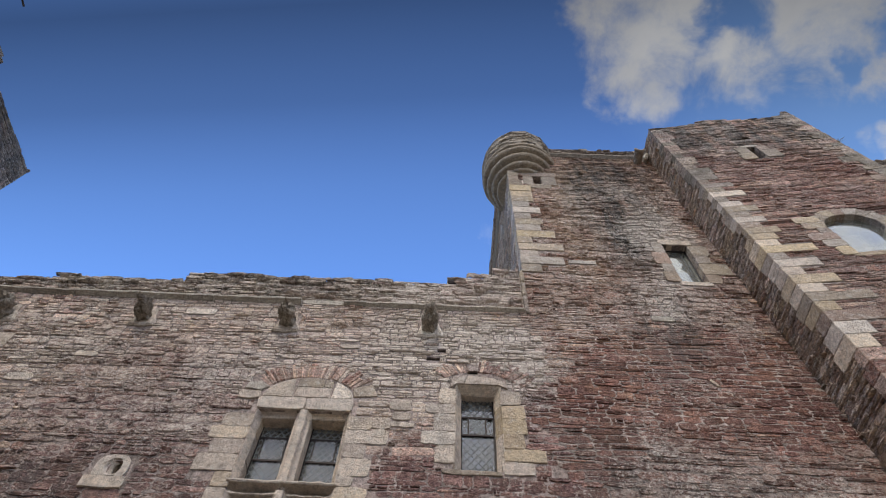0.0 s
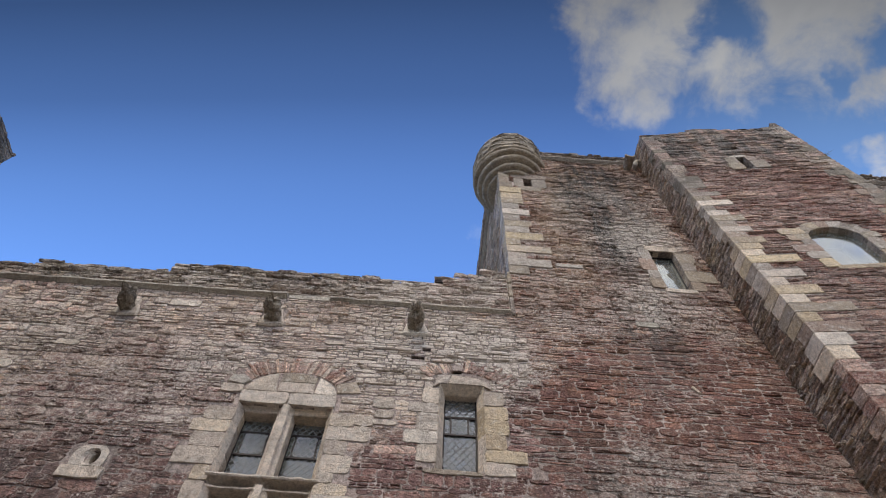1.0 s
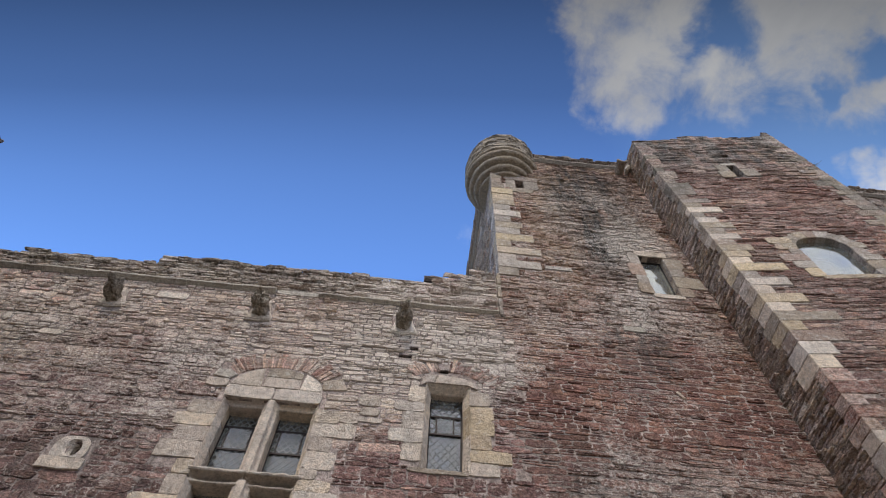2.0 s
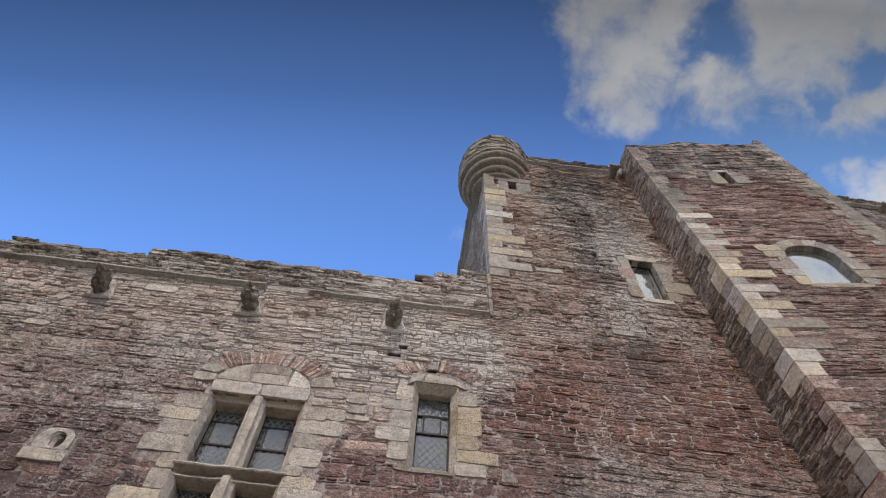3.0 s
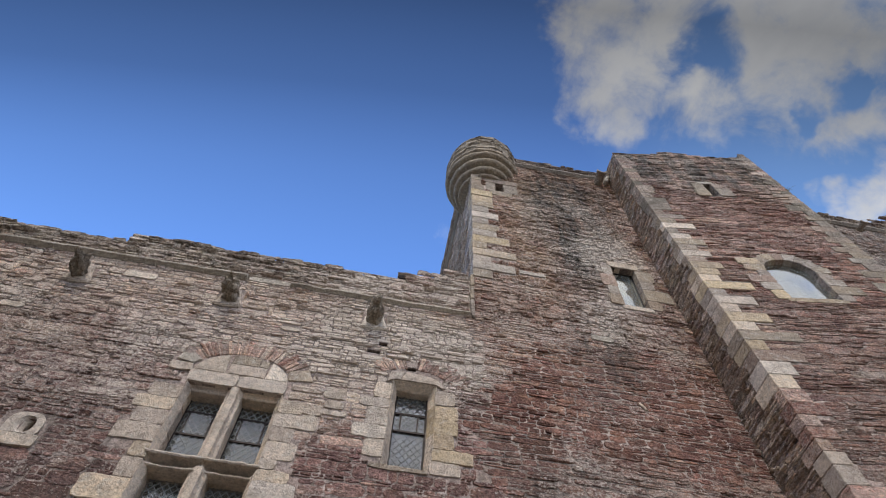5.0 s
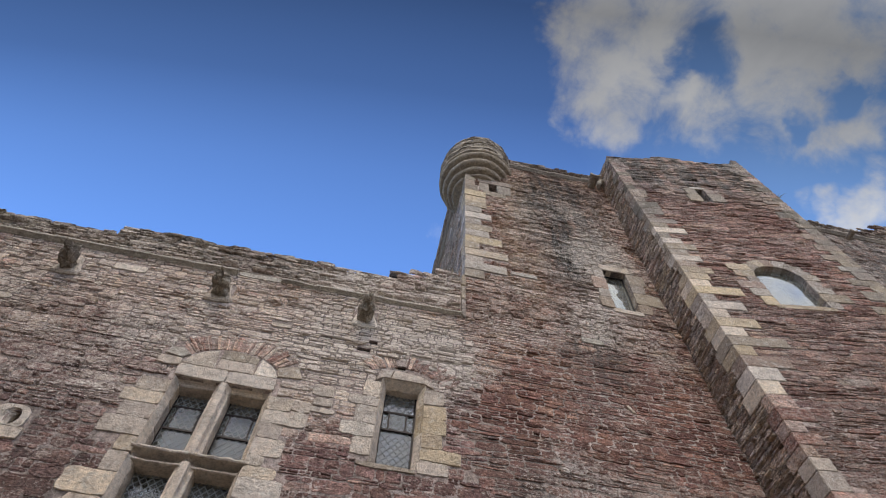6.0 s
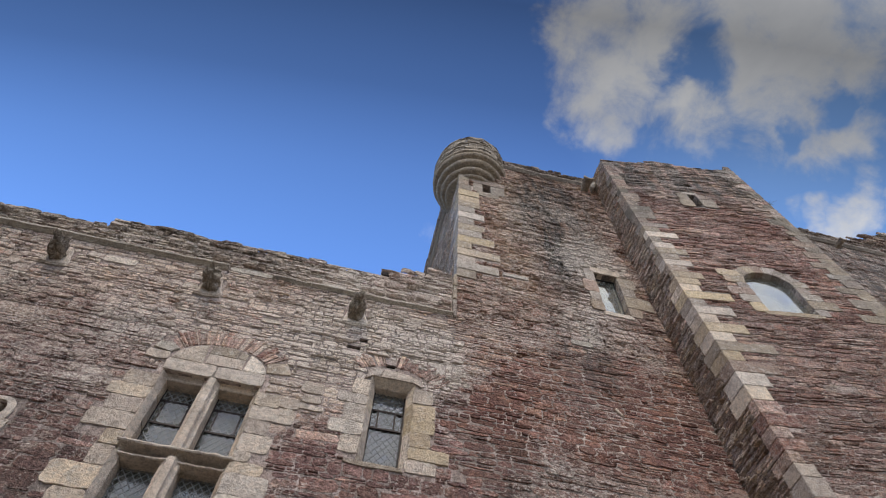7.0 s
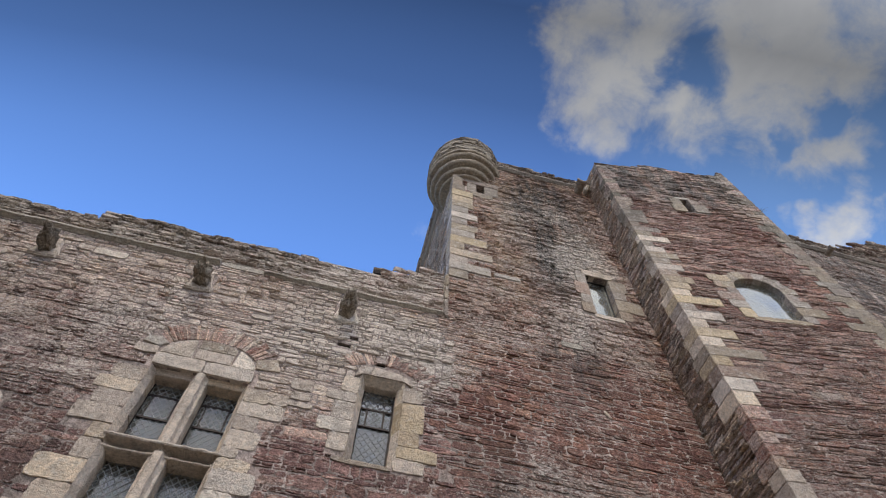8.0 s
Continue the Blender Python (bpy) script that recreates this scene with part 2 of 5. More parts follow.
    m.bump(m.math("SUBTRACT", rough, m.math("MULTIPLY", m.remap(gap_shade, 0.54, 0.66), 0.4)), 1.0, 0.055)
    return m.done(col)


def mortar_material(name, colour, dark=0.6, red=0.35, stains_and_shade=()):
    m = Nodes(name, 0.95, 0.15)
    a, b, w = m.noise(7, 8.0, 0.75), m.noise(14, 8.0, 0.8), m.noise(1.2, 3.0, 0.6)
    col = m.mix(m.remap(m.math("ADD", a, m.math("MULTIPLY", w, 0.6)), 0.68, 0.96), tuple(c * dark for c in colour), colour)
    col = m.mix(m.remap(m.noise(1.6, 5.0, 0.65, shift=(3, 3, 9)), 0.45, 0.65, 0.0, red), col, tuple(c * k for c, k in zip(colour, (0.60, 0.48, 0.45))))
    col = m.mix(1.0, col, m.ramp(m.remap(b, 0.36, 0.64, smooth=False), [(0.55, 0.55, 0.55), (1.0, 1.0, 1.0), (1.25, 1.24, 1.22)]), "MULTIPLY")
    if stains_and_shade:
        streak = m.noise(1.0, 7.0, 0.72, (4.2, 4.2, 0.34))
        st = m.math("MULTIPLY", m.total(0.05, stains_and_shade), m.remap(streak, 0.30, 0.58), clamp=True)
        col = m.mix(st, col, (0.06, 0.054, 0.05))
    m.bump(m.math("ADD", a, m.math("MULTIPLY", b, 0.7)), 0.7, 0.05)
    return m.done(col)


def dressed_material(name, colours, crusty=0.3, dark=0.25, lichen=()):
    m = Nodes(name, 0.88, 0.25)
    rnd = m.random()
    col = m.ramp(rnd, colours)
    big, grain = m.noise(3.4, 7.0, 0.7), m.noise(16, 8.0, 0.8, (1, 1, 1.1))
    tone = m.math("FRACT", m.math("MULTIPLY", rnd, 13.7))
    col = m.mix(1.0, col, m.ramp(tone, [(0.82, 0.81, 0.80), (1.0, 1.0, 1.0), (1.15, 1.14, 1.12)]), "MULTIPLY")
    col = m.mix(m.remap(big, 0.44, 0.68, 0.0, dark), col, (0.21, 0.175, 0.145))
    warm = m.noise(3.2, 5.0, 0.65, shift=(2, 9, 4))
    col = m.mix(m.remap(warm, 0.50, 0.72, 0.0, 0.20), col, (0.50, 0.40, 0.29))
    col = m.mix(1.0, col, m.ramp(m.remap(grain, 0.34, 0.66, smooth=False), [(0.62, 0.61, 0.60), (1.0, 1.0, 1.0), (1.28, 1.27, 1.24)]), "MULTIPLY")
    crust = m.remap(m.noise(8, 8.0, 0.78, (1, 1, 1.1), (3, 1, 2)), 0.50, 0.64, 0.0, crusty)
    col = m.mix(crust, col, (0.64, 0.585, 0.505))
    specks = m.remap(m.noise(13, 8.0, 0.8, (1, 1, 1.2), (7, 5, 1)), 0.59, 0.68, 0.0, 0.5)
    col = m.mix(specks, col, (0.09, 0.08, 0.07))
    if lichen:
        spread = m.math("MULTIPLY", m.total(0.0, lichen), m.remap(m.noise(1.8, 6.0, 0.7, shift=(8, 8, 2)), 0.28, 0.62), clamp=True)
        col = m.mix(spread, col, (0.155, 0.13, 0.10))
    fine = m.noise(34, 4.0, 0.7, (1, 1, 1.3))
    m.bump(m.math("ADD", m.math("ADD", big, grain), m.math("MULTIPLY", fine, 0.35)), 1.0, 0.05)
    return m.done(col)


def plain_material(name, colour, roughness=0.7, metallic=0.0):
    m = Nodes(name, roughness, 0.3)
    m.bsdf.inputs["Metallic"].default_value = metallic
    n = m.noise(12, 5.0, 0.65)
    m.bump(n, 0.3, 0.01)
    return m.done(m.mix(m.math("MULTIPLY", n, 0.7), colour, tuple(c * 0.5 for c in colour)))


def glass_material(name, mirror, tint, roughness, grey_film=0.0):
    """Glazing with a set mirror share: part of the light is mirrored at its face, the rest passes into the dark room.
    """
    m = bpy.data.materials.new(name)
    m.use_nodes = True
    nt = m.node_tree
    nt.nodes.clear()
    out, mixn = nt.nodes.new("ShaderNodeOutputMaterial"), nt.nodes.new("ShaderNodeMixShader")
    gloss, clear = nt.nodes.new("ShaderNodeBsdfGlossy"), nt.nodes.new("ShaderNodeBsdfPrincipled")
    gloss.inputs["Roughness"].default_value = roughness
    gloss.inputs["Color"].default_value = (*tint, 1)
    clear.inputs["Base Color"].default_value = (0.6, 0.68, 0.66, 1)
    clear.inputs["Transmission Weight"].default_value = 0.92
    clear.inputs["Roughness"].default_value = 0.12
    clear.inputs["IOR"].default_value = 1.45
    mixn.inputs[0].default_value = mirror
    nt.links.new(clear.outputs[0], mixn.inputs[1])
    nt.links.new(gloss.outputs[0], mixn.inputs[2])
    # an even grey diffuse film over the whole pane
    film, coat = nt.nodes.new("ShaderNodeBsdfDiffuse"), nt.nodes.new("ShaderNodeMixShader")
    film.inputs["Color"].default_value = (0.50, 0.51, 0.50, 1)
    coat.inputs[0].default_value = grey_film
    nt.links.new(mixn.outputs[0], coat.inputs[1])
    nt.links.new(film.outputs[0], coat.inputs[2])
    nt.links.new(coat.outputs[0], out.inputs[0])
    return m


# damp streaks; the last three patches only darken the far wall and tower foot
DAMP_AND_TONE = [(4.3, 16.6, 1.3, 3.2, 0.80), (4.4, 18.4, 1.8, 1.8, 0.40), (4.6, 15.2, 0.9, 1.6, 0.35), (4.2, 12.8, 0.75, 3.0, 0.50), (4.1, 10.6, 0.6, 1.8, 0.3), (14.0, 18.0, 5.0, 5.0, 0.85), (2.4, 7.2, 2.6, 1.3, 0.42), (4.5, 6.6, 3.0, 1.2, 0.3)]
PLUM = [(a * 0.90, b * 0.98, c * 1.0) for a, b, c in RED]
# the second list darkens the left of the wall, low and high
M_HALL = rubble_material("hall_rubble", 0.36, [(-4.4, 8.8, 2.5, 1.3, 0.95), (-1.0, 6.6, 4.0, 1.2, 0.9), (-6.0, 6.4, 5.0, 1.2, 0.95),
                         (1.6, 7.8, 1.2, 2.2, 0.8), (-0.6, 7.6, 0.6, 0.6, 0.6), (-7.2, 8.6, 1.4, 0.9, -0.30), (-4.4, 7.9, 1.6, 1.3, 0.65), (-2.0, 10.6, 8.0, 1.1, -0.12), (1.4, 9.6, 1.0, 1.6, 0.75)],
                         [(-6.6, 8.0, 3, 2, 0.28), (-6.4, 6.2, 5.0, 1.4, 0.40), (-6.4, 10.4, 1.8, 1.2, 0.36)], second=PLUM, pale=0.60, lime=0.60,
                         limed=[(0.2, 10.1, 1.5, 1.1, 0.30), (-1.0, 8.6, 0.8, 0.8, 0.2), (-3.0, 10.2, 9.0, 1.4, 0.16), (-7.0, 8.6, 2.0, 1.0, 0.10), (-4.4, 9.0, 2.4, 1.2, 0.0), (-6.8, 9.8, 2.4, 1.8, -0.10), (-5.5, 6.3, 5.0, 1.5, -0.20), (1.2, 7.3, 1.2, 1.3, -0.2), (-0.4, 6.8, 0.9, 1.0, -0.2)],
                         mixed=1.2, ochre=[(-0.9, 9.0, 0.9, 1.0, 0.55), (-6.4, 9.3, 1.6, 0.7, 0.35), (-2.4, 10.9, 4.0, 0.6, 0.4), (1.0, 10.6, 0.8, 0.8, 0.3)])
M_TOWER = rubble_material("tower_rubble", 0.92, [(4.6, 8.2, 2.6, 2.4, 0.45), (2.0, 10.8, 0.8, 1.0, -0.28), (1.9, 8.3, 1.0, 1.2, 0.5), (3.6, 16.4, 2.4, 2.6, -0.36), (5.3, 14.8, 1.0, 2.2, -0.35), (4.0, 19, 3.5, 2.0, -0.40)],
                          DAMP_AND_TONE, first=BROWN, second=DEEP, mixed=0.75, pale=0.55, lime=0.42, limed=[(5.1, 14.9, 0.8, 1.6, 0.36), (4.6, 12.4, 0.8, 1.4, 0.20), (2.9, 15.0, 1.5, 3.0, -0.02), (4.4, 9.6, 2.6, 1.6, -0.20), (2.0, 10.6, 0.8, 1.0, 0.06), (1.9, 8.2, 1.0, 1.2, -0.2), (4.3, 9.2, 0.9, 0.4, 0.14), (4.2, 18.8, 3.0, 1.0, -0.1)],
                          ochre=[(3.0, 15.2, 0.7, 2.6, 0.5), (3.3, 17.6, 0.7, 1.4, 0.35), (2.7, 12.6, 1.4, 1.0, 0.25)])
# darker at the head, and a little darker in the lower half
M_TURRET = rubble_material("turret_rubble", 0.95, [(8.5, 19.8, 4, 2.2, -0.42)], [(8.5, 19.9, 5, 2.5, 1.05), (8.0, 8.5, 4.0, 3.5, 0.30)], second=DEEP, mixed=0.6, pale=0.24, lime=0.18, ochre=[(10.3, 18.6, 0.8, 2.2, 0.5)])
# rubble copy for the flanks, their shade put into its colour
M_SHADED_SIDE = rubble_material("shaded_flank_rubble", 0.30, [], [(6.3, 12, 3, 9, 0.08)], pale=0.4, lime=0.4, first=[tuple(1.35 * c for c in q) for q in LICHEN], second=BROWN)
# an all-over dark stain stands in for shade on this east-facing wall
M_WEST = rubble_material("shaded_west_range_rubble", 0.0, [], [(-12, 16, 9, 9, 0.95)], pale=0.25, lime=0.25, first=LICHEN)
M_PARAPET = rubble_material("lichened_rubble", 0.05, [(0.8, 12.2, 1.6, 0.8, 0.7)], [(-6.2, 12.2, 6.0, 0.8, 0.50), (8, 20.6, 9, 1.0, 1.1)], first=LICHEN, pale=0.6, limed=[(0.2, 12.1, 1.8, 0.9, 0.22)])
M_HEAD = rubble_material("weathered_head_rubble", 0.30, [], [(8, 20.6, 10, 1.4, 0.75)], first=LICHEN, second=DEEP, pale=0.35, lime=0.2)
M_VOUSSOIR = rubble_material("arch_slab_stone", 0.62, [(-0.1, 9.7, 0.5, 0.5, -0.6)], second=DEEP, pale=0.25, lime=0.35)
# first patch darkens the upper joints, standing in for their deep shade
M_MORTAR = mortar_material("lime_mortar", (0.48, 0.392, 0.345), 0.45, 0.45, [(-5.0, 10.6, 13.0, 1.4, 0.20), (-6.0, 6.4, 5.0, 1.6, 0.30)])
M_MORTAR_DARK = mortar_material("weathered_mortar", (0.56, 0.46, 0.395), 0.42, 0.45, DAMP_AND_TONE + [(3.8, 16.5, 3.0, 2.6, 0.15), (9.0, 15.0, 4.0, 6.0, 0.45)])
M_DRESSED = dressed_material("buff_dressed_stone", [(0.56, 0.47, 0.39), (0.67, 0.56, 0.45), (0.52, 0.43, 0.36), (0.66, 0.53, 0.39), (0.60, 0.51, 0.43), (0.72, 0.63, 0.53)], 0.55, 0.50)
M_QUOIN = dressed_material("quoin_stone", [tuple(c * k for c, k in zip(q, (0.95, 0.92, 0.90))) for q in ((0.33, 0.285, 0.235), (0.42, 0.335, 0.225), (0.43, 0.385, 0.335), (0.36, 0.26, 0.21), (0.47, 0.395, 0.29), (0.30, 0.25, 0.21), (0.50, 0.455, 0.395))], 0.5, 0.55, [(1.5, 18.5, 2.0, 1.6, 0.5), (6.2, 19.2, 2.0, 3.2, 1.1), (10.5, 20.0, 2.5, 4.0, 0.85), (10.6, 15.0, 1.2, 6.0, 0.55), (6.2, 17.0, 1.5, 2.0, 0.3)])
M_BUFF = dressed_material("yellow_buff_stone", [(0.56, 0.44, 0.28), (0.53, 0.41, 0.28), (0.60, 0.475, 0.32)], 0.35, 0.4)
M_STRING = dressed_material("string_course_stone", [(0.40, 0.355, 0.295), (0.50, 0.445, 0.37)], 0.35, 0.45)
M_STRING_DARK = dressed_material("dark_string_course_stone", [(0.22, 0.185, 0.15), (0.28, 0.235, 0.19)], 0.25, 0.5)
M_CARVED = dressed_material("dark_carved_stone", [(0.27, 0.225, 0.175), (0.36, 0.305, 0.235)], 0.45, 0.55)
M_CORBEL = dressed_material("bartizan_stone", [(0.27, 0.215, 0.15), (0.34, 0.275, 0.20)], 0.40, 0.70)
M_CORBEL_STONE = dressed_material("bartizan_coursed_stone", [(0.22, 0.18, 0.135), (0.31, 0.26, 0.20), (0.26, 0.21, 0.155), (0.18, 0.155, 0.125)], 0.35, 0.5)
M_LEAD = plain_material("lead", (0.12, 0.12, 0.122), 0.6, 0.0)
# paler copy of the lead: the light it catches is put into its colour
M_LEAD_LIT = plain_material("light_catching_lead", (0.27, 0.27, 0.265), 0.6, 0.0)
M_IRON = plain_material("iron_bar", (0.045, 0.035, 0.032), 0.65, 0.4)
# near-black lining that stands in for the shade inside openings
M_OPENING_SHADE = plain_material("opening_shade", (0.05, 0.047, 0.043), 0.9)
M_QUARRY = glass_material("old_quarry_glass", 0.12, (1.0, 0.93, 0.84), 0.09, 0.05)
# quarry glass copy with its mirroring turned down for a weaker reflection
M_QUARRY_DIM = glass_material("dim_reflection_quarry_glass", 0.055, (1.0, 0.95, 0.88), 0.09, 0.02)
# mirror share raised beyond plain glass to brighten the reflected sky
M_PLATE = glass_material("bright_mirror_plate_glass", 0.30, (1.0, 0.98, 0.88), 0.03, 0.06)
M_GRASS = plain_material("dry_grass", (0.14, 0.13, 0.05), 0.8)
M_GROUND = mortar_material("courtyard_gravel", (0.30, 0.27, 0.22), 0.85, 0.0)

# ---------------------------------------------------------------- helpers for building


def mesh_of(name, verts, faces, material, smooth=False):
    me = bpy.data.meshes.new(name)
    me.from_pydata([tuple(v) for v in verts], [], faces)
    me.materials.append(material)
    if smooth:
        me.polygons.foreach_set("use_smooth", [True] * len(me.polygons))
    me.update()
    return me


def part(name, bm, material, parent, label=""):
    """Links a bmesh, or a mesh, as one object under a thing or a part."""
    if isinstance(bm, bpy.types.Mesh):
        me = bm
    else:
        me = bpy.data.meshes.new(name)
        bmesh.ops.recalc_face_normals(bm, faces=bm.faces)
        bm.to_mesh(me)
        bm.free()
        me.materials.append(material)
    ob = new(name, me)
    ob.parent = parent
    return tagged(ob, label) if label else ob


def thing(name, label, category, group="", kind=""):
    return tagged(new(name), label, category, group, kind)


# the faces of the building: (along, height, proud) to a place; z points up, "proud" out of the wall
WALL_Y = 7.0
TURN = radians(8)


def hall_face(u, z, d=0.0):
    return Vector((u, WALL_Y - d, z))


def tower_side(u, z, d=0.0):
    return Vector((1.58 - d, WALL_Y - u, z))


def turret_corner(z):
    return 6.43 - 0.029 * (z - 7.5), 5.86 + 0.025 * (z - 7.5)


def turret_face(u, z, d=0.0):
    x, y = turret_corner(z)
    c, s = math.cos(TURN), math.sin(TURN)
    return Vector((x + u * c - d * s, y - u * s - d * c, z))


def turret_side(u, z, d=0.0):
    x, y = turret_corner(z)
    return Vector((x - d, WALL_Y - u, z))


def west_face(u, z, d=0.0):
    return Vector((-11.85 + d, u, z))


def face_basis(face, u, z):
    eu = (face(u + 0.1, z) - face(u - 0.1, z)).normalized()
    ez = (face(u, z + 0.1) - face(u, z - 0.1)).normalized()
    inward = ez.cross(eu).normalized()
    return eu, inward, ez


def slab(name, face, us, zs, holes, front, back, material, parent=None):
    """A wall between the first and last of us and zs, with rectangular holes cut right through it."""
    us = sorted(set(us) | {h[0] for h in holes} | {h[1] for h in holes})
    zs = sorted(set(zs) | {h[2] for h in holes} | {h[3] for h in holes})

    def solid(i, j):
        if not (0 <= i < len(us) - 1 and 0 <= j < len(zs) - 1):
            return False
        u, z = (us[i] + us[i + 1]) / 2, (zs[j] + zs[j + 1]) / 2
        return not any(h[0] < u < h[1] and h[2] < z < h[3] for h in holes)
    verts, faces, index = [], [], {}

    def v(i, j, d):
        k = (i, j, d)
        if k not in index:
            index[k] = len(verts)
            verts.append(face(us[i], zs[j], d))
        return index[k]
    for i in range(len(us) - 1):
        for j in range(len(zs) - 1):
            if not solid(i, j):
                continue
            faces.append((v(i, j, front), v(i + 1, j, front), v(i + 1, j + 1, front), v(i, j + 1, front)))
            faces.append((v(i, j, back), v(i, j + 1, back), v(i + 1, j + 1, back), v(i + 1, j, back)))
            for di, dj, a, b in ((-1, 0, (i, j), (i, j + 1)), (1, 0, (i + 1, j), (i + 1, j + 1)),
                                 (0, -1, (i, j), (i + 1, j)), (0, 1, (i, j + 1), (i + 1, j + 1))):
                if not solid(i + di, j + dj):
                    faces.append((v(*a, front), v(*b, front), v(*b, back), v(*a, back)))
    bm = bmesh.new()
    bv = [bm.verts.new(p) for p in verts]
    for f in faces:
        bm.faces.new([bv[i] for i in f])
    return part(name, bm, material, parent)


RNG = random.Random(7)


def stone_shapes(count, seed, square=4.0, ragged=0.09):
    """Unit stones: width and height 1, face towards -y, back sunk in the mortar."""
    rng, shapes = random.Random(seed), []
    turns = [radians(q + k) for k in (0, 180) for q in (0, 24, 42, 55, 75, 98, 122, 138, 156)]
    n = len(turns)
    for _ in range(count):
        ring = []
        tilt, taper = rng.uniform(-0.10, 0.10), rng.uniform(-0.25, 0.25)
        for a in turns:
            a += rng.uniform(-0.12, 0.12)
            c, s = math.cos(a), math.sin(a)
            r = 0.5 / (abs(c) ** square + abs(s) ** square) ** (1 / square)
            x, z = r * c + rng.uniform(-ragged, ragged) * 0.5, r * s + rng.uniform(-ragged, ragged) * 1.5
            ring.append((x, z * (1 + taper * x * 2) + tilt * x))
        lean = rng.uniform(-0.5, 0.35)
        verts = [(x * 1.01, 0.8, z * 1.02) for x, z in ring]
        verts += [(x, -0.60 + lean * z + rng.uniform(-0.3, 0.3), z) for x, z in ring]
        verts += [(x * 0.97, -0.95 + lean * z * 2 + rng.uniform(-0.3, 0.3), z * 0.86) for x, z in ring]
        verts.append((rng.uniform(-0.25, 0.25), -1.0 + rng.uniform(-0.35, 0.3), rng.uniform(-0.2, 0.2)))
        faces = []
        for k in (0, n):
            faces += [(k + i, k + n + i, k + n + (i + 1) % n, k + (i + 1) % n) for i in range(n)]
        faces += [(2 * n + i, 3 * n, 2 * n + (i + 1) % n) for i in range(n)]
        shapes.append((np.array(verts), faces))
    return shapes


SHAPES = stone_shapes(48, 3)


def cap_row(u0, u1, top, rng, low=0.06, high=0.14):
    """Slabs of uneven thickness that finish the head of a wall."""
    out, u = [], u0
    while u < u1 - 0.05:
        w = min(rng.uniform(0.14, 0.5), u1 - u)
        h = rng.uniform(low, high)
        out.append((u + w / 2, top(u + w / 2) - 0.07 + h / 2, w + 0.02, h))
        u += w
    return out


def crest(name, face, u0, u1, z0, top, front, back, material, parent, step=0.15):
    """The broken head of a wall, as thick as the wall, between z0 and an uneven top."""
    n = max(2, int((u1 - u0) / step))
    bm, rows = bmesh.new(), []
    for i in range(n + 1):
        u = u0 + (u1 - u0) * i / n
        rag = 0.05 * noise.noise(Vector((u * 6.3, z0, 4.4)))
        rows.append([bm.verts.new(p) for p in (face(u, z0, front), face(u, top(u) - 0.03, front), face(u, top(u) - 0.02 + rag, (front + back) / 2),
                                               face(u, top(u) - 0.05 - rag, back), face(u, z0, back))])
    for a, b in zip(rows, rows[1:]):
        for i in range(5):
            bm.faces.new((a[i], a[(i + 1) % 5], b[(i + 1) % 5], b[i]))
    bm.faces.new(rows[0])
    bm.faces.new(rows[-1][::-1])
    return part(name, bm, material, parent)


def below(stones, top):
    """The stones that stay under an uneven wall head at both of their ends."""
    return [q for q in stones if min(top(q[0] - q[2] * 0.42), top(q[0] + q[2] * 0.42)) > q[1] + q[3] / 2 - 0.09]


def lay_courses(u_lo, u_hi, z0, z1, heights, widths, rng, keep_out=(), top=None):
    """Stones of a coursed rubble wall: (u, z, width, height). u_lo and u_hi may depend on the height;
    keep_out(u0, u1, z0, z1) boxes are left free."""
    out, z = [], z0
    while z < z1:
        h = rng.choice(heights(z) if callable(heights) else heights) * rng.uniform(0.85, 1.15)
        zc = z + h / 2
        lo = u_lo(zc) if callable(u_lo) else u_lo
        hi = u_hi(zc) if callable(u_hi) else u_hi
        free = [(lo, hi)]
        for a, b, c, d in keep_out:
            if c < zc + h * 0.28 and zc - h * 0.28 < d:
                nxt = []
                for p, q in free:
                    if b <= p or a >= q:
                        nxt.append((p, q))
                    else:
                        if a - p > 0.05:
                            nxt.append((p, a))
                        if q - b > 0.05:
                            nxt.append((b, q))
                free = nxt
        for p, q in free:
            u = p
            while u < q - 0.02:
                w = rng.choice(widths) * rng.uniform(0.8, 1.25) * (0.6 + h * 3.2)
                if q - (u + w) < 0.14:
                    w = q - u
                uc = u + w / 2
                wave = 0.035 * math.sin(uc * 0.9 + z * 2.1) + 0.02 * math.sin(uc * 2.3 + z)
                zt = zc + wave
                if top is None or zt + h * 0.5 < top(uc):
                    roll = rng.random()
                    if roll < 0.5 and h > 0.08:
                        k = rng.uniform(0.35, 0.65)
                        out.append((uc, zt - h / 2 + h * k / 2, w, h * k))
                        cut = rng.uniform(0.4, 0.6)
                        out.append((u + w * cut / 2, zt + h / 2 - h * (1 - k) / 2, w * cut, h * (1 - k)))
                        out.append((u + w * (1 + cut) / 2, zt + h / 2 - h * (1 - k) / 2, w * (1 - cut), h * (1 - k)))
                    else:
                        out.append((uc, zt, w, h * rng.uniform(0.92, 1.04)))
                u += w
        z += h
    return out


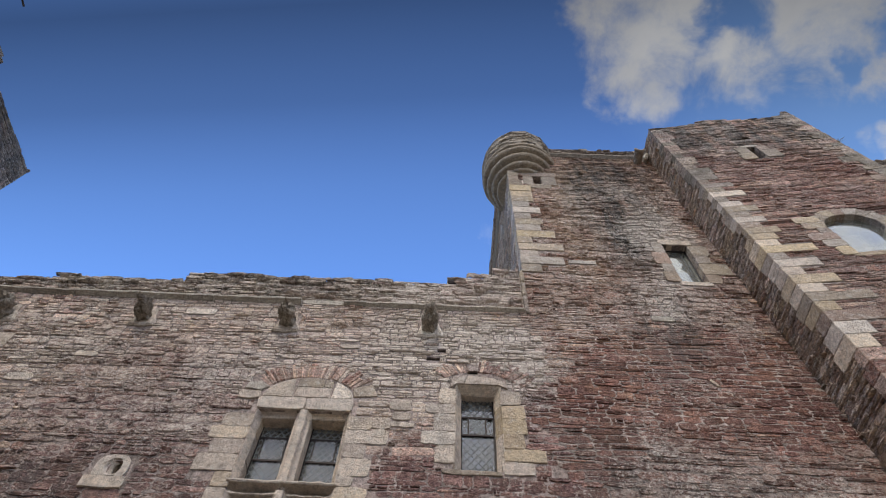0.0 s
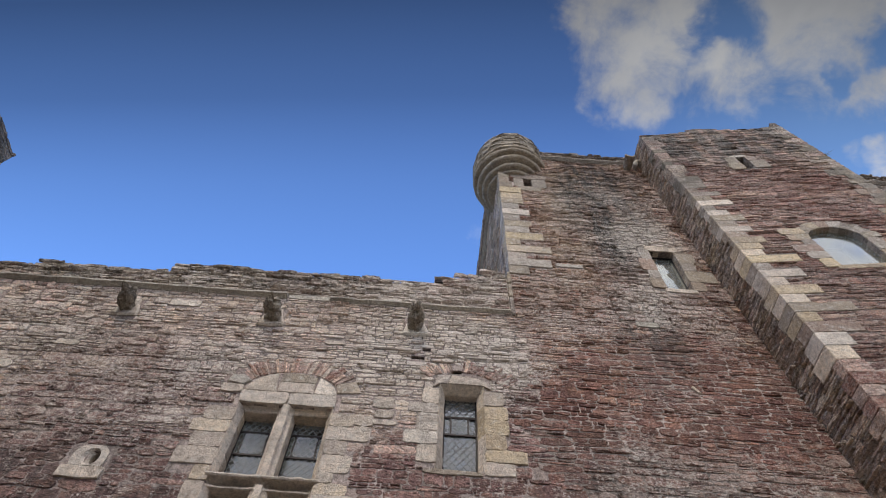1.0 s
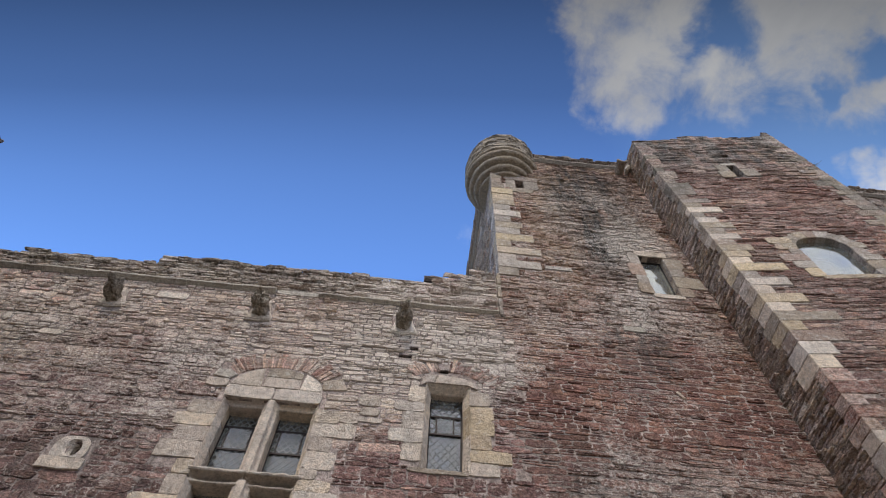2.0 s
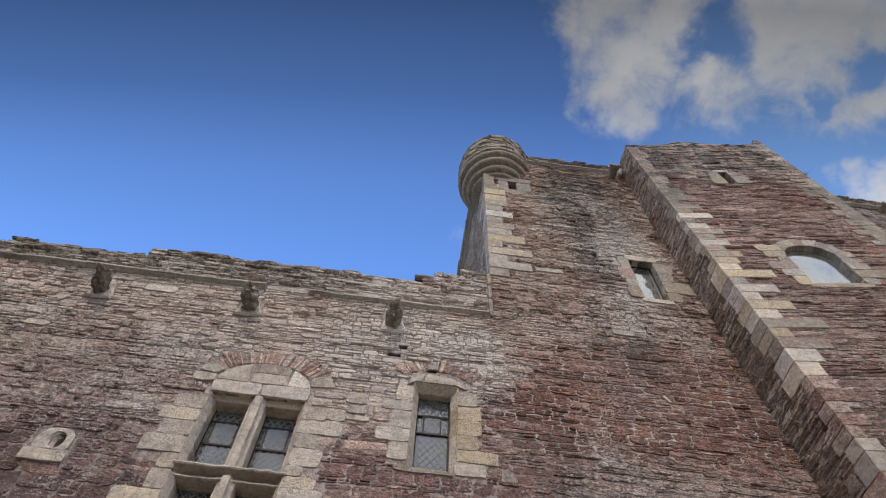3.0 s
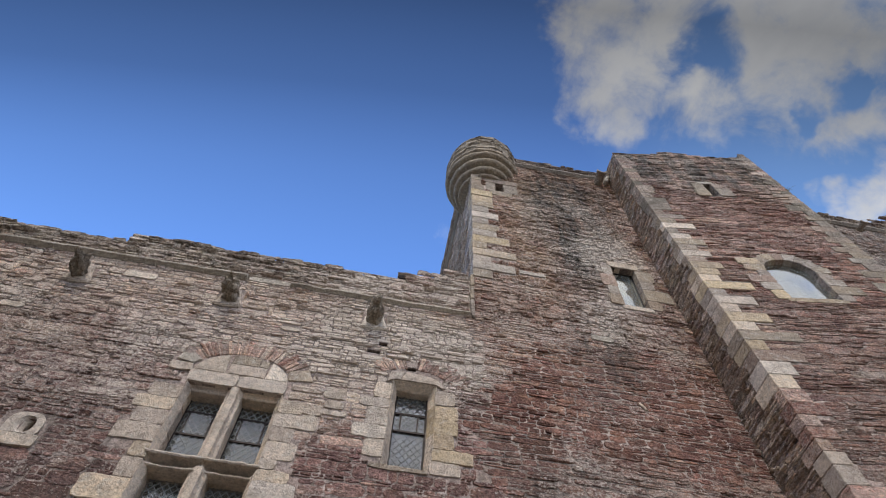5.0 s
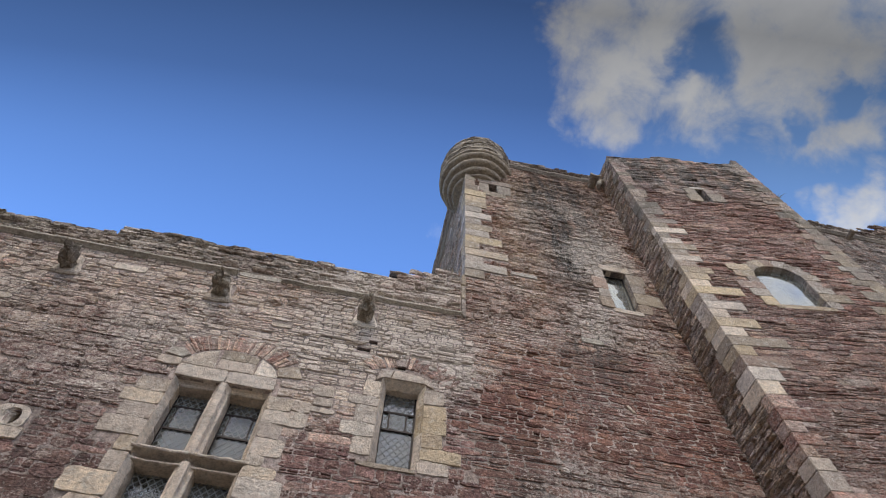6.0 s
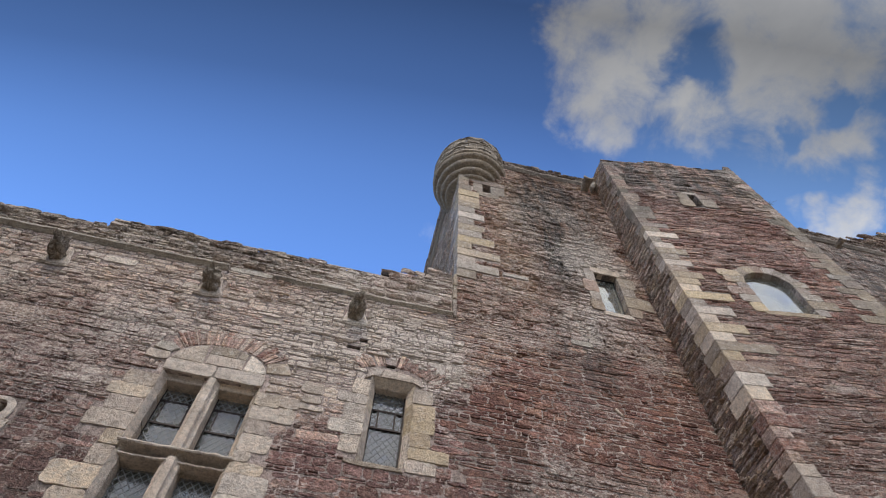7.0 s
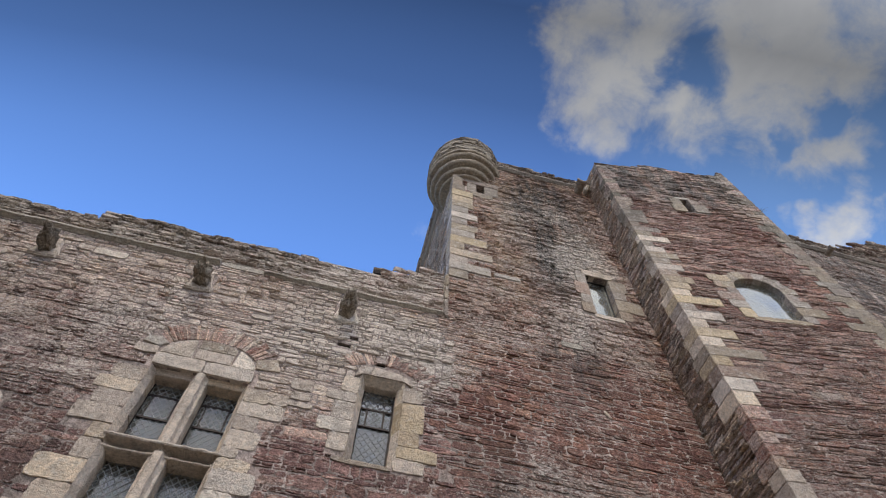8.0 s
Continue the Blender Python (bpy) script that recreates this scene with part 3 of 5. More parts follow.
def set_stones(name, stones, face, material, parent, rng, singles, near, proud=(0.003, 0.018), gap=0.019, rest="rubble", base=0.0):
    """The stones nearest to near (along, height) become parts of their own; the rest is one part."""
    order = sorted(stones, key=lambda s: (s[0] - near[0]) ** 2 + (s[1] - near[1]) ** 2)
    meshes = [mesh_of(name, v, f, material) for v, f in SHAPES] if singles else []
    av, af, count = [], [], 0
    for k, (u, z, w, h) in enumerate(order):
        eu, ey, ez = face_basis(face, u, z)
        tilt = rng.gauss(0, 0.022)
        eu2, ez2 = eu + ez * tilt, ez - eu * tilt
        p = rng.uniform(*proud) if rng.random() < 0.85 else proud[1] * rng.uniform(1.0, 1.9)
        c = face(u, z, base)
        wu, hz = max(0.03, w - gap), max(0.025, h - gap * 0.8)
        i = rng.randrange(len(SHAPES))
        if k < singles:
            ob = new(name, meshes[i])
            ob.parent = parent
            ob.matrix_world = Matrix((
                (eu2.x * wu, ey.x * p, ez2.x * hz, c.x), (eu2.y * wu, ey.y * p, ez2.y * hz, c.y),
                (eu2.z * wu, ey.z * p, ez2.z * hz, c.z), (0, 0, 0, 1)))
        else:
            v, f = SHAPES[i]
            m = np.array([[*(eu2 * wu)], [*(ey * p)], [*(ez2 * hz)]])
            av.append(v @ m + np.array(c))
            af += [tuple(j + count for j in q) for q in f]
            count += len(v)
    if av:
        me = bpy.data.meshes.new(rest)
        me.from_pydata(np.concatenate(av).tolist(), [], af)
        me.materials.append(material)
        ob = new(rest, me)
        ob.parent = parent
        tagged(ob, kind="stuff")


def block_mesh(name, face, u0, u1, z0, z1, d0, d1, material, rng, chamfer=0.012, rough=0.010):
    """A dressed stone with worn arrises, its edges a little out of true."""
    corners = [(u0, z0), (u1, z0), (u1, z1), (u0, z1)]
    outline = []
    for (a, p), (b, q) in zip(corners, corners[1:] + corners[:1]):
        n = max(2, min(6, int(math.hypot(b - a, q - p) / 0.07)))
        for k in range(n):
            w = rough * (0.9 if k else 1.3)
            pull = 0.013 if k == 0 else 0.0
            u, z = a + (b - a) * k / n, p + (q - p) * k / n
            u += (pull if u < (u0 + u1) / 2 else -pull) + rng.uniform(-w, w)
            z += (pull if z < (z0 + z1) / 2 else -pull) + rng.uniform(-w, w)
            outline.append((u, z))
    return prism_mesh(name, face, outline, d0, d1, material, chamfer)


def prism_mesh(name, face, outline, d0, d1, material, chamfer=0.012):
    """A stone with any convex outline (along, height), from depth d0 out to d1, its front arris chamfered."""
    n = len(outline)
    cu, cz = sum(p[0] for p in outline) / n, sum(p[1] for p in outline) / n
    verts = [face(u, z, d0) for u, z in outline] + [face(u, z, d1 - chamfer) for u, z in outline]
    for u, z in outline:
        r = max(math.hypot(u - cu, z - cz), 1e-4)
        k = max(0.0, 1 - 1.3 * chamfer / r)
        verts.append(face(cu + (u - cu) * k, cz + (z - cz) * k, d1))
    bm = bmesh.new()
    bv = [bm.verts.new(p) for p in verts]
    for k in (0, n):
        for i in range(n):
            bm.faces.new((bv[k + i], bv[k + (i + 1) % n], bv[k + n + (i + 1) % n], bv[k + n + i]))
    bm.faces.new(bv[2 * n:])
    bm.faces.new(bv[:n][::-1])
    bmesh.ops.recalc_face_normals(bm, faces=bm.faces)
    me = bpy.data.meshes.new(name)
    bm.to_mesh(me)
    bm.free()
    me.materials.append(material)
    return me


def block(name, face, box, d, material, parent, depth=0.18, label="", chamfer=0.006):
    return part(name, block_mesh(name, face, *box, -depth, d, material, RNG, chamfer), material, parent, label)


def prism(name, face, outline, d, material, parent, depth=0.18, label="", chamfer=0.012):
    return part(name, prism_mesh(name, face, outline, -depth, d, material, chamfer), material, parent, label)


def bar(name, face, a, b, width, d0, d1, material, parent, label=""):
    """A straight bar on a face from a to b (along, height)."""
    du, dz = b[0] - a[0], b[1] - a[1]
    r = math.hypot(du, dz)
    nu, nz = -dz / r * width / 2, du / r * width / 2
    pts = [(a[0] + nu, a[1] + nz), (a[0] - nu, a[1] - nz), (b[0] - nu, b[1] - nz), (b[0] + nu, b[1] + nz)]
    return part(name, prism_mesh(name, face, pts, d0, d1, material, 0.002), material, parent, label)


def clip_polygon(poly, u0, u1, z0, z1):
    for axis, value, sign in ((0, u0, 1), (0, u1, -1), (1, z0, 1), (1, z1, -1)):
        out = []
        for i, p in enumerate(poly):
            q = poly[(i + 1) % len(poly)]
            a, b = sign * (p[axis] - value), sign * (q[axis] - value)
            if a >= 0:
                out.append(p)
            if a * b < 0:
                k = a / (a - b)
                out.append((p[0] + (q[0] - p[0]) * k, p[1] + (q[1] - p[1]) * k))
        poly = out
        if not poly:
            return []
    return poly


def leaded_panel(face, u0, u1, z0, z1, depth, pitch_u, pitch_z, parent, glass=None, lead=None):
    """Diamond quarries of old glass, each a little out of plane, in a net of lead."""
    glass, lead, quarries = glass or M_QUARRY, lead or M_LEAD, []
    cu, cz = (u0 + u1) / 2, (z0 + z1) / 2
    nu, nz = int((u1 - u0) / pitch_u) + 2, int((z1 - z0) / pitch_z) + 2
    for i in range(-2 * nu, 2 * nu + 1):
        for j in range(-2 * nz, 2 * nz + 1):
            if (i + j) % 2:
                continue
            u, z = cu + i * pitch_u / 2, cz + j * pitch_z / 2
            poly = clip_polygon([(u - pitch_u / 2, z), (u, z - pitch_z / 2), (u + pitch_u / 2, z), (u, z + pitch_z / 2)], u0, u1, z0, z1)
            if len(poly) < 3:
                continue
            area = abs(sum(a[0] * b[1] - b[0] * a[1] for a, b in zip(poly, poly[1:] + poly[:1]))) / 2
            if area < 0.0006:
                continue
            ta, tb = RNG.gauss(0, 0.012), RNG.gauss(0, 0.012)
            verts = [face(a, b, -depth + (a - u) * ta + (b - z) * tb) for a, b in poly]
            quarries.append(mesh_of("pane", verts, [tuple(range(len(verts)))], glass))
    # the lead net: bars along both diagonals
    bm = bmesh.new()
    r = math.hypot(pitch_u, pitch_z)
    for sign in (1, -1):
        for k in range(-4 * (nu + nz), 4 * (nu + nz) + 1):
            if k % 2 == 0:
                continue
            base = (cu + k * pitch_u / 2, cz)
            n = nz + 2
            a = (base[0] - n * pitch_u * sign, base[1] - n * pitch_z)
            b = (base[0] + n * pitch_u * sign, base[1] + n * pitch_z)
            w = 0.0052
            ou, oz = -pitch_z / r * w * sign, pitch_u / r * w
            poly = clip_polygon([(a[0] + ou, a[1] + oz), (a[0] - ou, a[1] - oz), (b[0] - ou, b[1] - oz), (b[0] + ou, b[1] + oz)], u0, u1, z0, z1)
            if len(poly) < 3:
                continue
            lo = [bm.verts.new(face(p, q, -depth - 0.004)) for p, q in poly]
            hi = [bm.verts.new(face(p, q, -depth + 0.006 + 0.0012 * sign)) for p, q in poly]
            bm.faces.new(hi)
            for i in range(len(poly)):
                m = (i + 1) % len(poly)
                bm.faces.new((lo[i], lo[m], hi[m], hi[i]))
    net = part("leaded_light", bm, lead, parent, "net of lead holding diamond quarries")
    for me in quarries:
        part("pane", me, glass, net)


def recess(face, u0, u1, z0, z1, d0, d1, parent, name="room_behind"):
    """The room behind a window: a box open towards it, blackened to stand for shade."""
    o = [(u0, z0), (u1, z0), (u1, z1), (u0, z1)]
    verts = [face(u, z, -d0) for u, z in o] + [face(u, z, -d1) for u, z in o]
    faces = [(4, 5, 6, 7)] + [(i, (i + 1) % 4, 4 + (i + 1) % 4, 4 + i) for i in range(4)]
    part(name, mesh_of(name, verts, faces, M_OPENING_SHADE), M_OPENING_SHADE, parent)


def ellipse_points(cu, cz, ru, rz, a0, a1, n):
    return [(cu + ru * math.cos(radians(a0 + (a1 - a0) * i / n)), cz + rz * math.sin(radians(a0 + (a1 - a0) * i / n))) for i in range(n + 1)]


def splay(name, face, outer, inner, d_out, d_in, material, parent):
    """One sloping reveal stone between two edges, each given as two points (along, height)."""
    verts = [face(*outer[0], d_out), face(*outer[1], d_out), face(*inner[1], d_in), face(*inner[0], d_in)]
    c = face((outer[0][0] + outer[1][0]) / 2, (outer[0][1] + outer[1][1]) / 2, d_in)
    back = (c - (verts[0] + verts[1] + verts[2] + verts[3]) / 4).normalized() * 0.05
    verts += [p + back for p in verts]
    faces = [(0, 1, 2, 3), (7, 6, 5, 4)] + [(i, i + 4, (i + 1) % 4 + 4, (i + 1) % 4) for i in range(4)]
    bm = bmesh.new()
    bv = [bm.verts.new(p) for p in verts]
    for f in faces:
        bm.faces.new([bv[i] for i in f])
    return part(name, bm, material, parent)

# ---------------------------------------------------------------- ground and far sides of the courtyard
def make_ground():
    bm = bmesh.new()
    bmesh.ops.create_grid(bm, x_segments=60, y_segments=60, size=400)
    for v in bm.verts:
        v.co.z = 0.04 * noise.noise(v.co * 0.3)
    ground = part("ground", bm, M_GROUND, None)
    tagged(ground, "grey-brown gravel courtyard ground between the castle walls", "ground", kind="structure")


def curtain_wall(name, x0, x1, y0, y1, z):
    """A plain closing wall round the courtyard, with a weathered uneven top."""
    bm = bmesh.new()
    long_x = abs(x1 - x0) > abs(y1 - y0)
    n = 30
    rows = []
    for i in range(n + 1):
        k = i / n
        h = z + 0.18 * noise.noise(Vector((k * 14, z, 0.5)))
        if long_x:
            x = x0 + (x1 - x0) * k
            q = [(x, y0, 0), (x, y1, 0), (x, y1, h), (x, y0, h)]
        else:
            y = y0 + (y1 - y0) * k
            q = [(x0, y, 0), (x1, y, 0), (x1, y, h), (x0, y, h)]
        rows.append([bm.verts.new(p) for p in q])
    for a, b in zip(rows, rows[1:]):
        for i in range(4):
            bm.faces.new((a[i], a[(i + 1) % 4], b[(i + 1) % 4], b[i]))
    bm.faces.new(rows[0])
    bm.faces.new(rows[-1][::-1])
    ob = part(name, bm, M_PARAPET, None)
    tagged(ob, "plain rubble curtain wall closing the courtyard", "wall", kind="structure")


make_ground()
curtain_wall("wall_south", -24, 26, -30, -28, 9.0)
curtain_wall("wall_east", 24, 26, -28, 6.0, 9.0)
curtain_wall("wall_west", -25, -23, -28, -9, 9.0)

# ---------------------------------------------------------------- hall range: the long wall
STRING_Z = 11.37
HALL_L, HALL_R = -11.85, 1.58
DW = (-2.90, -1.46, 5.70, 8.51)      # cross window
SW = (0.19, 0.89, 7.50, 9.24)        # single window
LOOP = (-4.62, -4.40, 7.12, 7.40)    # small loop


def parapet_top(u):
    """Uneven head of the parapet."""
    if u < -8.15:
        z = 11.86
    elif u < -7.6:
        z = 12.06
    elif u < -5.45:
        z = 11.98
    elif u < -0.05:
        z = 12.27
    elif u < 0.35:
        z = 12.52
    elif u < 0.9:
        z = 12.62
    else:
        z = 12.85
    return z + 0.035 * noise.noise(Vector((u * 2.2, 3.1, 0.7)))


hall = tagged(slab("wall_north", hall_face, [HALL_L, HALL_R], [0.0, STRING_Z + 0.05],
                   [DW, SW, LOOP, (0.37, 0.54, 9.52, 9.61), (-0.34, -0.12, 9.83, 9.91), (-0.16, -0.02, 10.06, 10.14)], -0.004, -1.0, M_MORTAR),
              "coursed rubble wall of grey and red sandstone with pale mortar", "wall", kind="structure")
parapet = tagged(slab("parapet_wall", hall_face, [HALL_L, HALL_R], [STRING_Z + 0.06, 12.70],
                      [(-11.85, -8.15, 11.79, 12.7), (-8.15, -7.6, 11.96, 12.7), (-7.6, -5.45, 11.89, 12.7), (-5.45, -0.05, 12.18, 12.7),
                       (-0.05, 0.35, 12.42, 12.7), (0.35, 0.9, 12.53, 12.7)], -0.006, -0.7, M_PARAPET),
                 "ragged lichen-grey rubble parapet above a string course", "parapet", kind="structure")
keep = [(-3.0, -1.38, 5.6, 8.85), SW, (-4.9, -4.28, 6.93, 7.47)]


def pieces(face, rows, d, material, parent, name="jamb_stone", depth=0.18):
    """Dressed stones, each (u0, u1, z0, z1), with slightly varying faces."""
    for box in rows:
        block(name, face, (box[0] - 0.004, box[1] + 0.004, box[2] - 0.005, box[3] + 0.005), d + RNG.uniform(-0.007, 0.007), material, parent, depth)


# odd pale stones set into the rubble
ODD = [(-5.0, -4.42, 10.86, 11.04), (-8.05, -7.72, 9.68, 10.08), (-0.86, -0.44, 8.25, 8.35), (-0.86, -0.52, 8.60, 8.84), (-0.80, -0.5, 8.40, 8.56),
       (-6.4, -6.0, 9.55, 9.68), (-1.9, -1.55, 10.05, 10.15), (-7.2, -6.75, 8.9, 9.08)]
for q in ODD:
    block("pale_stone", hall_face, q, 0.018, M_DRESSED, hall, 0.1, chamfer=0.008)
keep += ODD
VOIDS = [(0.37, 0.54, 9.52, 9.61), (-0.34, -0.12, 9.83, 9.91), (-0.16, -0.02, 10.06, 10.14)]
keep += VOIDS
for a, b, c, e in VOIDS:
    # a missing stone, the shade inside painted black
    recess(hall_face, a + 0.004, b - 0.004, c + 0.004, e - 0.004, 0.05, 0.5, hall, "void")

# cross window with mullion and transom under a relieving arch
dw = thing("window_1", "stone mullioned cross window with leaded diamond panes under relieving arch", "window", kind="structure")
DW_LEFT = [(-3.36, -2.90, 8.14, 8.40), (-3.48, -2.90, 7.90, 8.13), (-3.38, -2.90, 7.62, 7.89), (-3.50, -2.90, 7.31, 7.61), (-3.14, -2.90, 7.05, 7.30),
           (-3.16, -2.90, 6.72, 7.04), (-3.50, -2.90, 6.36, 6.71), (-3.32, -2.90, 6.05, 6.35), (-3.52, -2.90, 5.70, 6.04)]
DW_RIGHT = [(-1.46, -1.10, 8.16, 8.42), (-1.46, -0.82, 7.90, 8.15), (-1.46, -1.13, 7.63, 7.89), (-1.46, -1.02, 7.32, 7.62), (-1.46, -1.22, 7.14, 7.31),
            (-1.46, -1.0, 6.95, 7.13), (-1.46, -0.88, 6.62, 6.94), (-1.46, -1.08, 6.32, 6.61), (-1.46, -0.86, 5.98, 6.31), (-1.46, -1.1, 5.70, 5.97)]
pieces(hall_face, DW_LEFT, 0.014, M_DRESSED, dw)
pieces(hall_face, DW_RIGHT, 0.014, M_DRESSED, dw)
pieces(hall_face, [(-1.10, -0.80, 8.20, 8.40), (-1.08, -0.84, 8.02, 8.19)], 0.012, M_DRESSED, dw)
keep += [(a, b, c, d) for a, b, c, d in DW_LEFT + DW_RIGHT] + [(-1.10, -0.82, 8.04, 8.38)]
GD = 0.32  # depth of the glass
for a, b in ((-2.94, -2.19), (-2.18, -1.44)):
    block("lintel", hall_face, (a, b, 8.51, 8.77), 0.035, M_DRESSED, dw, 0.30)
HEADS = []
for p, q in ((-2.90, -2.25), (-2.10, -1.46)):
    HEADS.append((p, q))
# jambs: a broad chamfer, then a square reveal
for z0, z1 in ((7.20, 7.62), (7.62, 8.12), (8.12, 8.50), (5.72, 6.2), (6.2, 7.01)):
    for edge, inner in ((-2.90, -2.83), (-1.46, -1.53)):
        splay("jamb_splay", hall_face, [(edge, z0), (edge, z1)], [(inner, z0), (inner, z1)], 0.025, -0.11, M_DRESSED, dw)
        block("reveal", hall_face, (min(edge, inner), max(edge, inner), z0, z1), -0.11, M_DRESSED, dw, 0.45, chamfer=0.003)


def mullion(z0, z1):
    """Upright with splayed sides."""
    sec = [(-2.215, 0.03), (-2.135, 0.03), (-2.118, 0.018), (-2.108, -0.02), (-2.085, -0.055), (-2.055, -0.075), (-2.05, -0.12), (-2.05, -0.40),
           (-2.30, -0.40), (-2.30, -0.12), (-2.295, -0.075), (-2.265, -0.055), (-2.242, -0.02), (-2.232, 0.018)]
    m = len(sec)
    bm = bmesh.new()
    n = max(4, int((z1 - z0) / 0.06))
    rings = []
    for k in range(n + 1):
        z = z0 + (z1 - z0) * k / n
        worn = [(noise.noise(Vector((u * 14, 3, z * 9))), noise.noise(Vector((u * 14, 8, z * 9)))) for u, d in sec]
        rings.append([bm.verts.new(hall_face(u + (0.009 * w[0] if d > -0.11 else 0), z, d + (0.010 * w[1] if d > -0.11 else 0))) for (u, d), w in zip(sec, worn)])
    for lo, hi in zip(rings, rings[1:]):
        for i in range(m):
            bm.faces.new((lo[i], lo[(i + 1) % m], hi[(i + 1) % m], hi[i]))
    bm.faces.new(rings[0][::-1])
    bm.faces.new(rings[-1])
    part("mullion", bm, M_DRESSED, dw)


for z0, z1 in ((7.17, 7.70), (7.71, 8.51), (5.72, 7.02)):
    mullion(z0, z1)


def transom(u0, u1):
    """Cross bar with a sloping, worn upper edge and a hollow under it."""
    sec = [(-0.40, 6.98), (-0.07, 6.98), (-0.045, 6.99), (-0.05, 7.015), (-0.12, 7.03), (-0.19, 7.055), (-0.19, 7.095), (-0.11, 7.118), (-0.03, 7.125), (0.03, 7.125), (0.045, 7.145), (0.03, 7.175), (-0.01, 7.195), (-0.06, 7.21), (-0.40, 7.25)]
    bm = bmesh.new()
    n = 16
    rings = []
    for i in range(n + 1):
        u = u0 + (u1 - u0) * i / n
        ring = []
        for d, z in sec:
            w = noise.noise(Vector((u * 9, z * 7, d * 9)))
            stop = 1 - max(0.0, 1 - min(i, n - i) / 3.0)
            lip = (-d - 0.02) * (1 - stop) if -0.2 < d < -0.03 and z < 7.12 else 0.0
            ring.append(bm.verts.new(hall_face(u, z + 0.009 * w, d + 0.012 * w + lip + (0.008 * noise.noise(Vector((u * 4, 1, 8))) if d > 0 else 0))))
        rings.append(ring)
    m = len(sec)
    for a, b in zip(rings, rings[1:]):
        for i in range(m):
            bm.faces.new((a[i], a[(i + 1) % m], b[(i + 1) % m], b[i]))
    bm.faces.new(rings[0])
    bm.faces.new(rings[-1][::-1])
    part("transom", bm, M_DRESSED, dw)


transom(-2.93, -2.18)
transom(-2.17, -1.43)
block("window_sill", hall_face, (-3.0, -1.36, 5.5, 5.72), 0.07, M_DRESSED, dw, 0.32)
for a, b in ((-2.83, -2.30), (-2.05, -1.53)):
    # upper lights: three tiers, the middle one with a small casement
    for z0, z1 in ((7.20, 7.78), (8.20, 8.46)):
        leaded_panel(hall_face, a, b, z0, z1, GD, 0.105, 0.125, dw, M_QUARRY_DIM, M_LEAD_LIT)
    leaded_panel(hall_face, a, a + 0.09, 7.78, 8.20, GD, 0.105, 0.125, dw, M_QUARRY_DIM, M_LEAD_LIT)
    leaded_panel(hall_face, b - 0.09, b, 7.78, 8.20, GD, 0.105, 0.125, dw, M_QUARRY_DIM, M_LEAD_LIT)
    leaded_panel(hall_face, a + 0.09, b - 0.09, 7.78, 8.20, GD - 0.015, 0.105, 0.125, dw, M_QUARRY_DIM, M_LEAD_LIT)
    for z in (7.78, 8.20):
        bar("iron_bar", hall_face, (a, z), (b, z), 0.028, -GD - 0.01, -GD + 0.025, M_IRON, dw)
    for u in (a + 0.09, b - 0.09):
        bar("iron_bar", hall_face, (u, 7.795), (u, 8.185), 0.022, -GD - 0.01, -GD + 0.022, M_IRON, dw)
    for u in (a + 0.008, b - 0.008):
        bar("iron_bar", hall_face, (u, 7.2), (u, 8.44), 0.016, -GD - 0.01, -GD + 0.016, M_IRON, dw)
    leaded_panel(hall_face, a, b, 5.74, 7.02, GD, 0.105, 0.125, dw, M_QUARRY_DIM, M_LEAD_LIT)
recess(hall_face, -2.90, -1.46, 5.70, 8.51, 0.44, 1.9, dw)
# tympanum of buff stone under the arch
ARC = (-2.19, 8.78, 0.73, 0.46)
arc = ellipse_points(*ARC, 0, 180, 16)
prism("tympanum_stone", hall_face, [p for p in arc if p[0] < -2.42] + [(-2.91, 8.785), (-2.43, 8.785)], 0.02, M_DRESSED, dw)
prism("tympanum_stone", hall_face, [(-2.405, 9.21), (-2.405, 9.02), (-1.98, 9.02), (-1.98, 9.215), (-2.19, 9.24)][::-1], 0.022, M_QUOIN, dw)
prism("tympanum_stone", hall_face, [(-2.405, 8.785), (-1.83, 8.785), (-1.83, 9.01), (-2.405, 9.01)], 0.028, M_DRESSED, dw)
prism("tympanum_stone", hall_face, [(-1.82, 8.785), (-1.465, 8.785)] + [p for p in arc if p[0] > -1.82], 0.02, M_DRESSED, dw)
prism("tympanum_stone", hall_face, [(-1.97, 9.02), (-1.83, 9.02), (-1.83, 9.165), (-1.97, 9.21)], 0.02, M_QUOIN, dw)


def slab_arch(parent, cu, cz, ru, rz, length, a0, a1, n, tilt=0.0, d=0.02):
    """Thin stones on edge, fanned over an opening."""
    a = a0
    step = (a1 - a0) / n
    while abs(a - a0) < abs(a1 - a0) - 1e-6:
        da = step * RNG.uniform(0.7, 1.35)
        b = a + da
        if abs(b - a0) > abs(a1 - a0):
            b = a1
        g = 0.08 * step
        p = [(cu + ru * math.cos(radians(q)), cz + rz * math.sin(radians(q))) for q in (a + g, b - g)]
        k = length * RNG.uniform(0.65, 1.2)
        o = []
        for q in (a + g, b - g):
            t = radians(q + tilt)
            nx, nz = math.cos(t) / ru, math.sin(t) / rz
            r = math.hypot(nx, nz)
            o.append((cu + ru * math.cos(radians(q)) + nx / r * k, cz + rz * math.sin(radians(q)) + nz / r * k))
        prism("voussoir", hall_face, [p[0], o[0], o[1], p[1]], d + RNG.uniform(-0.012, 0.014), M_VOUSSOIR, parent, 0.1, chamfer=0.008)
        a = b


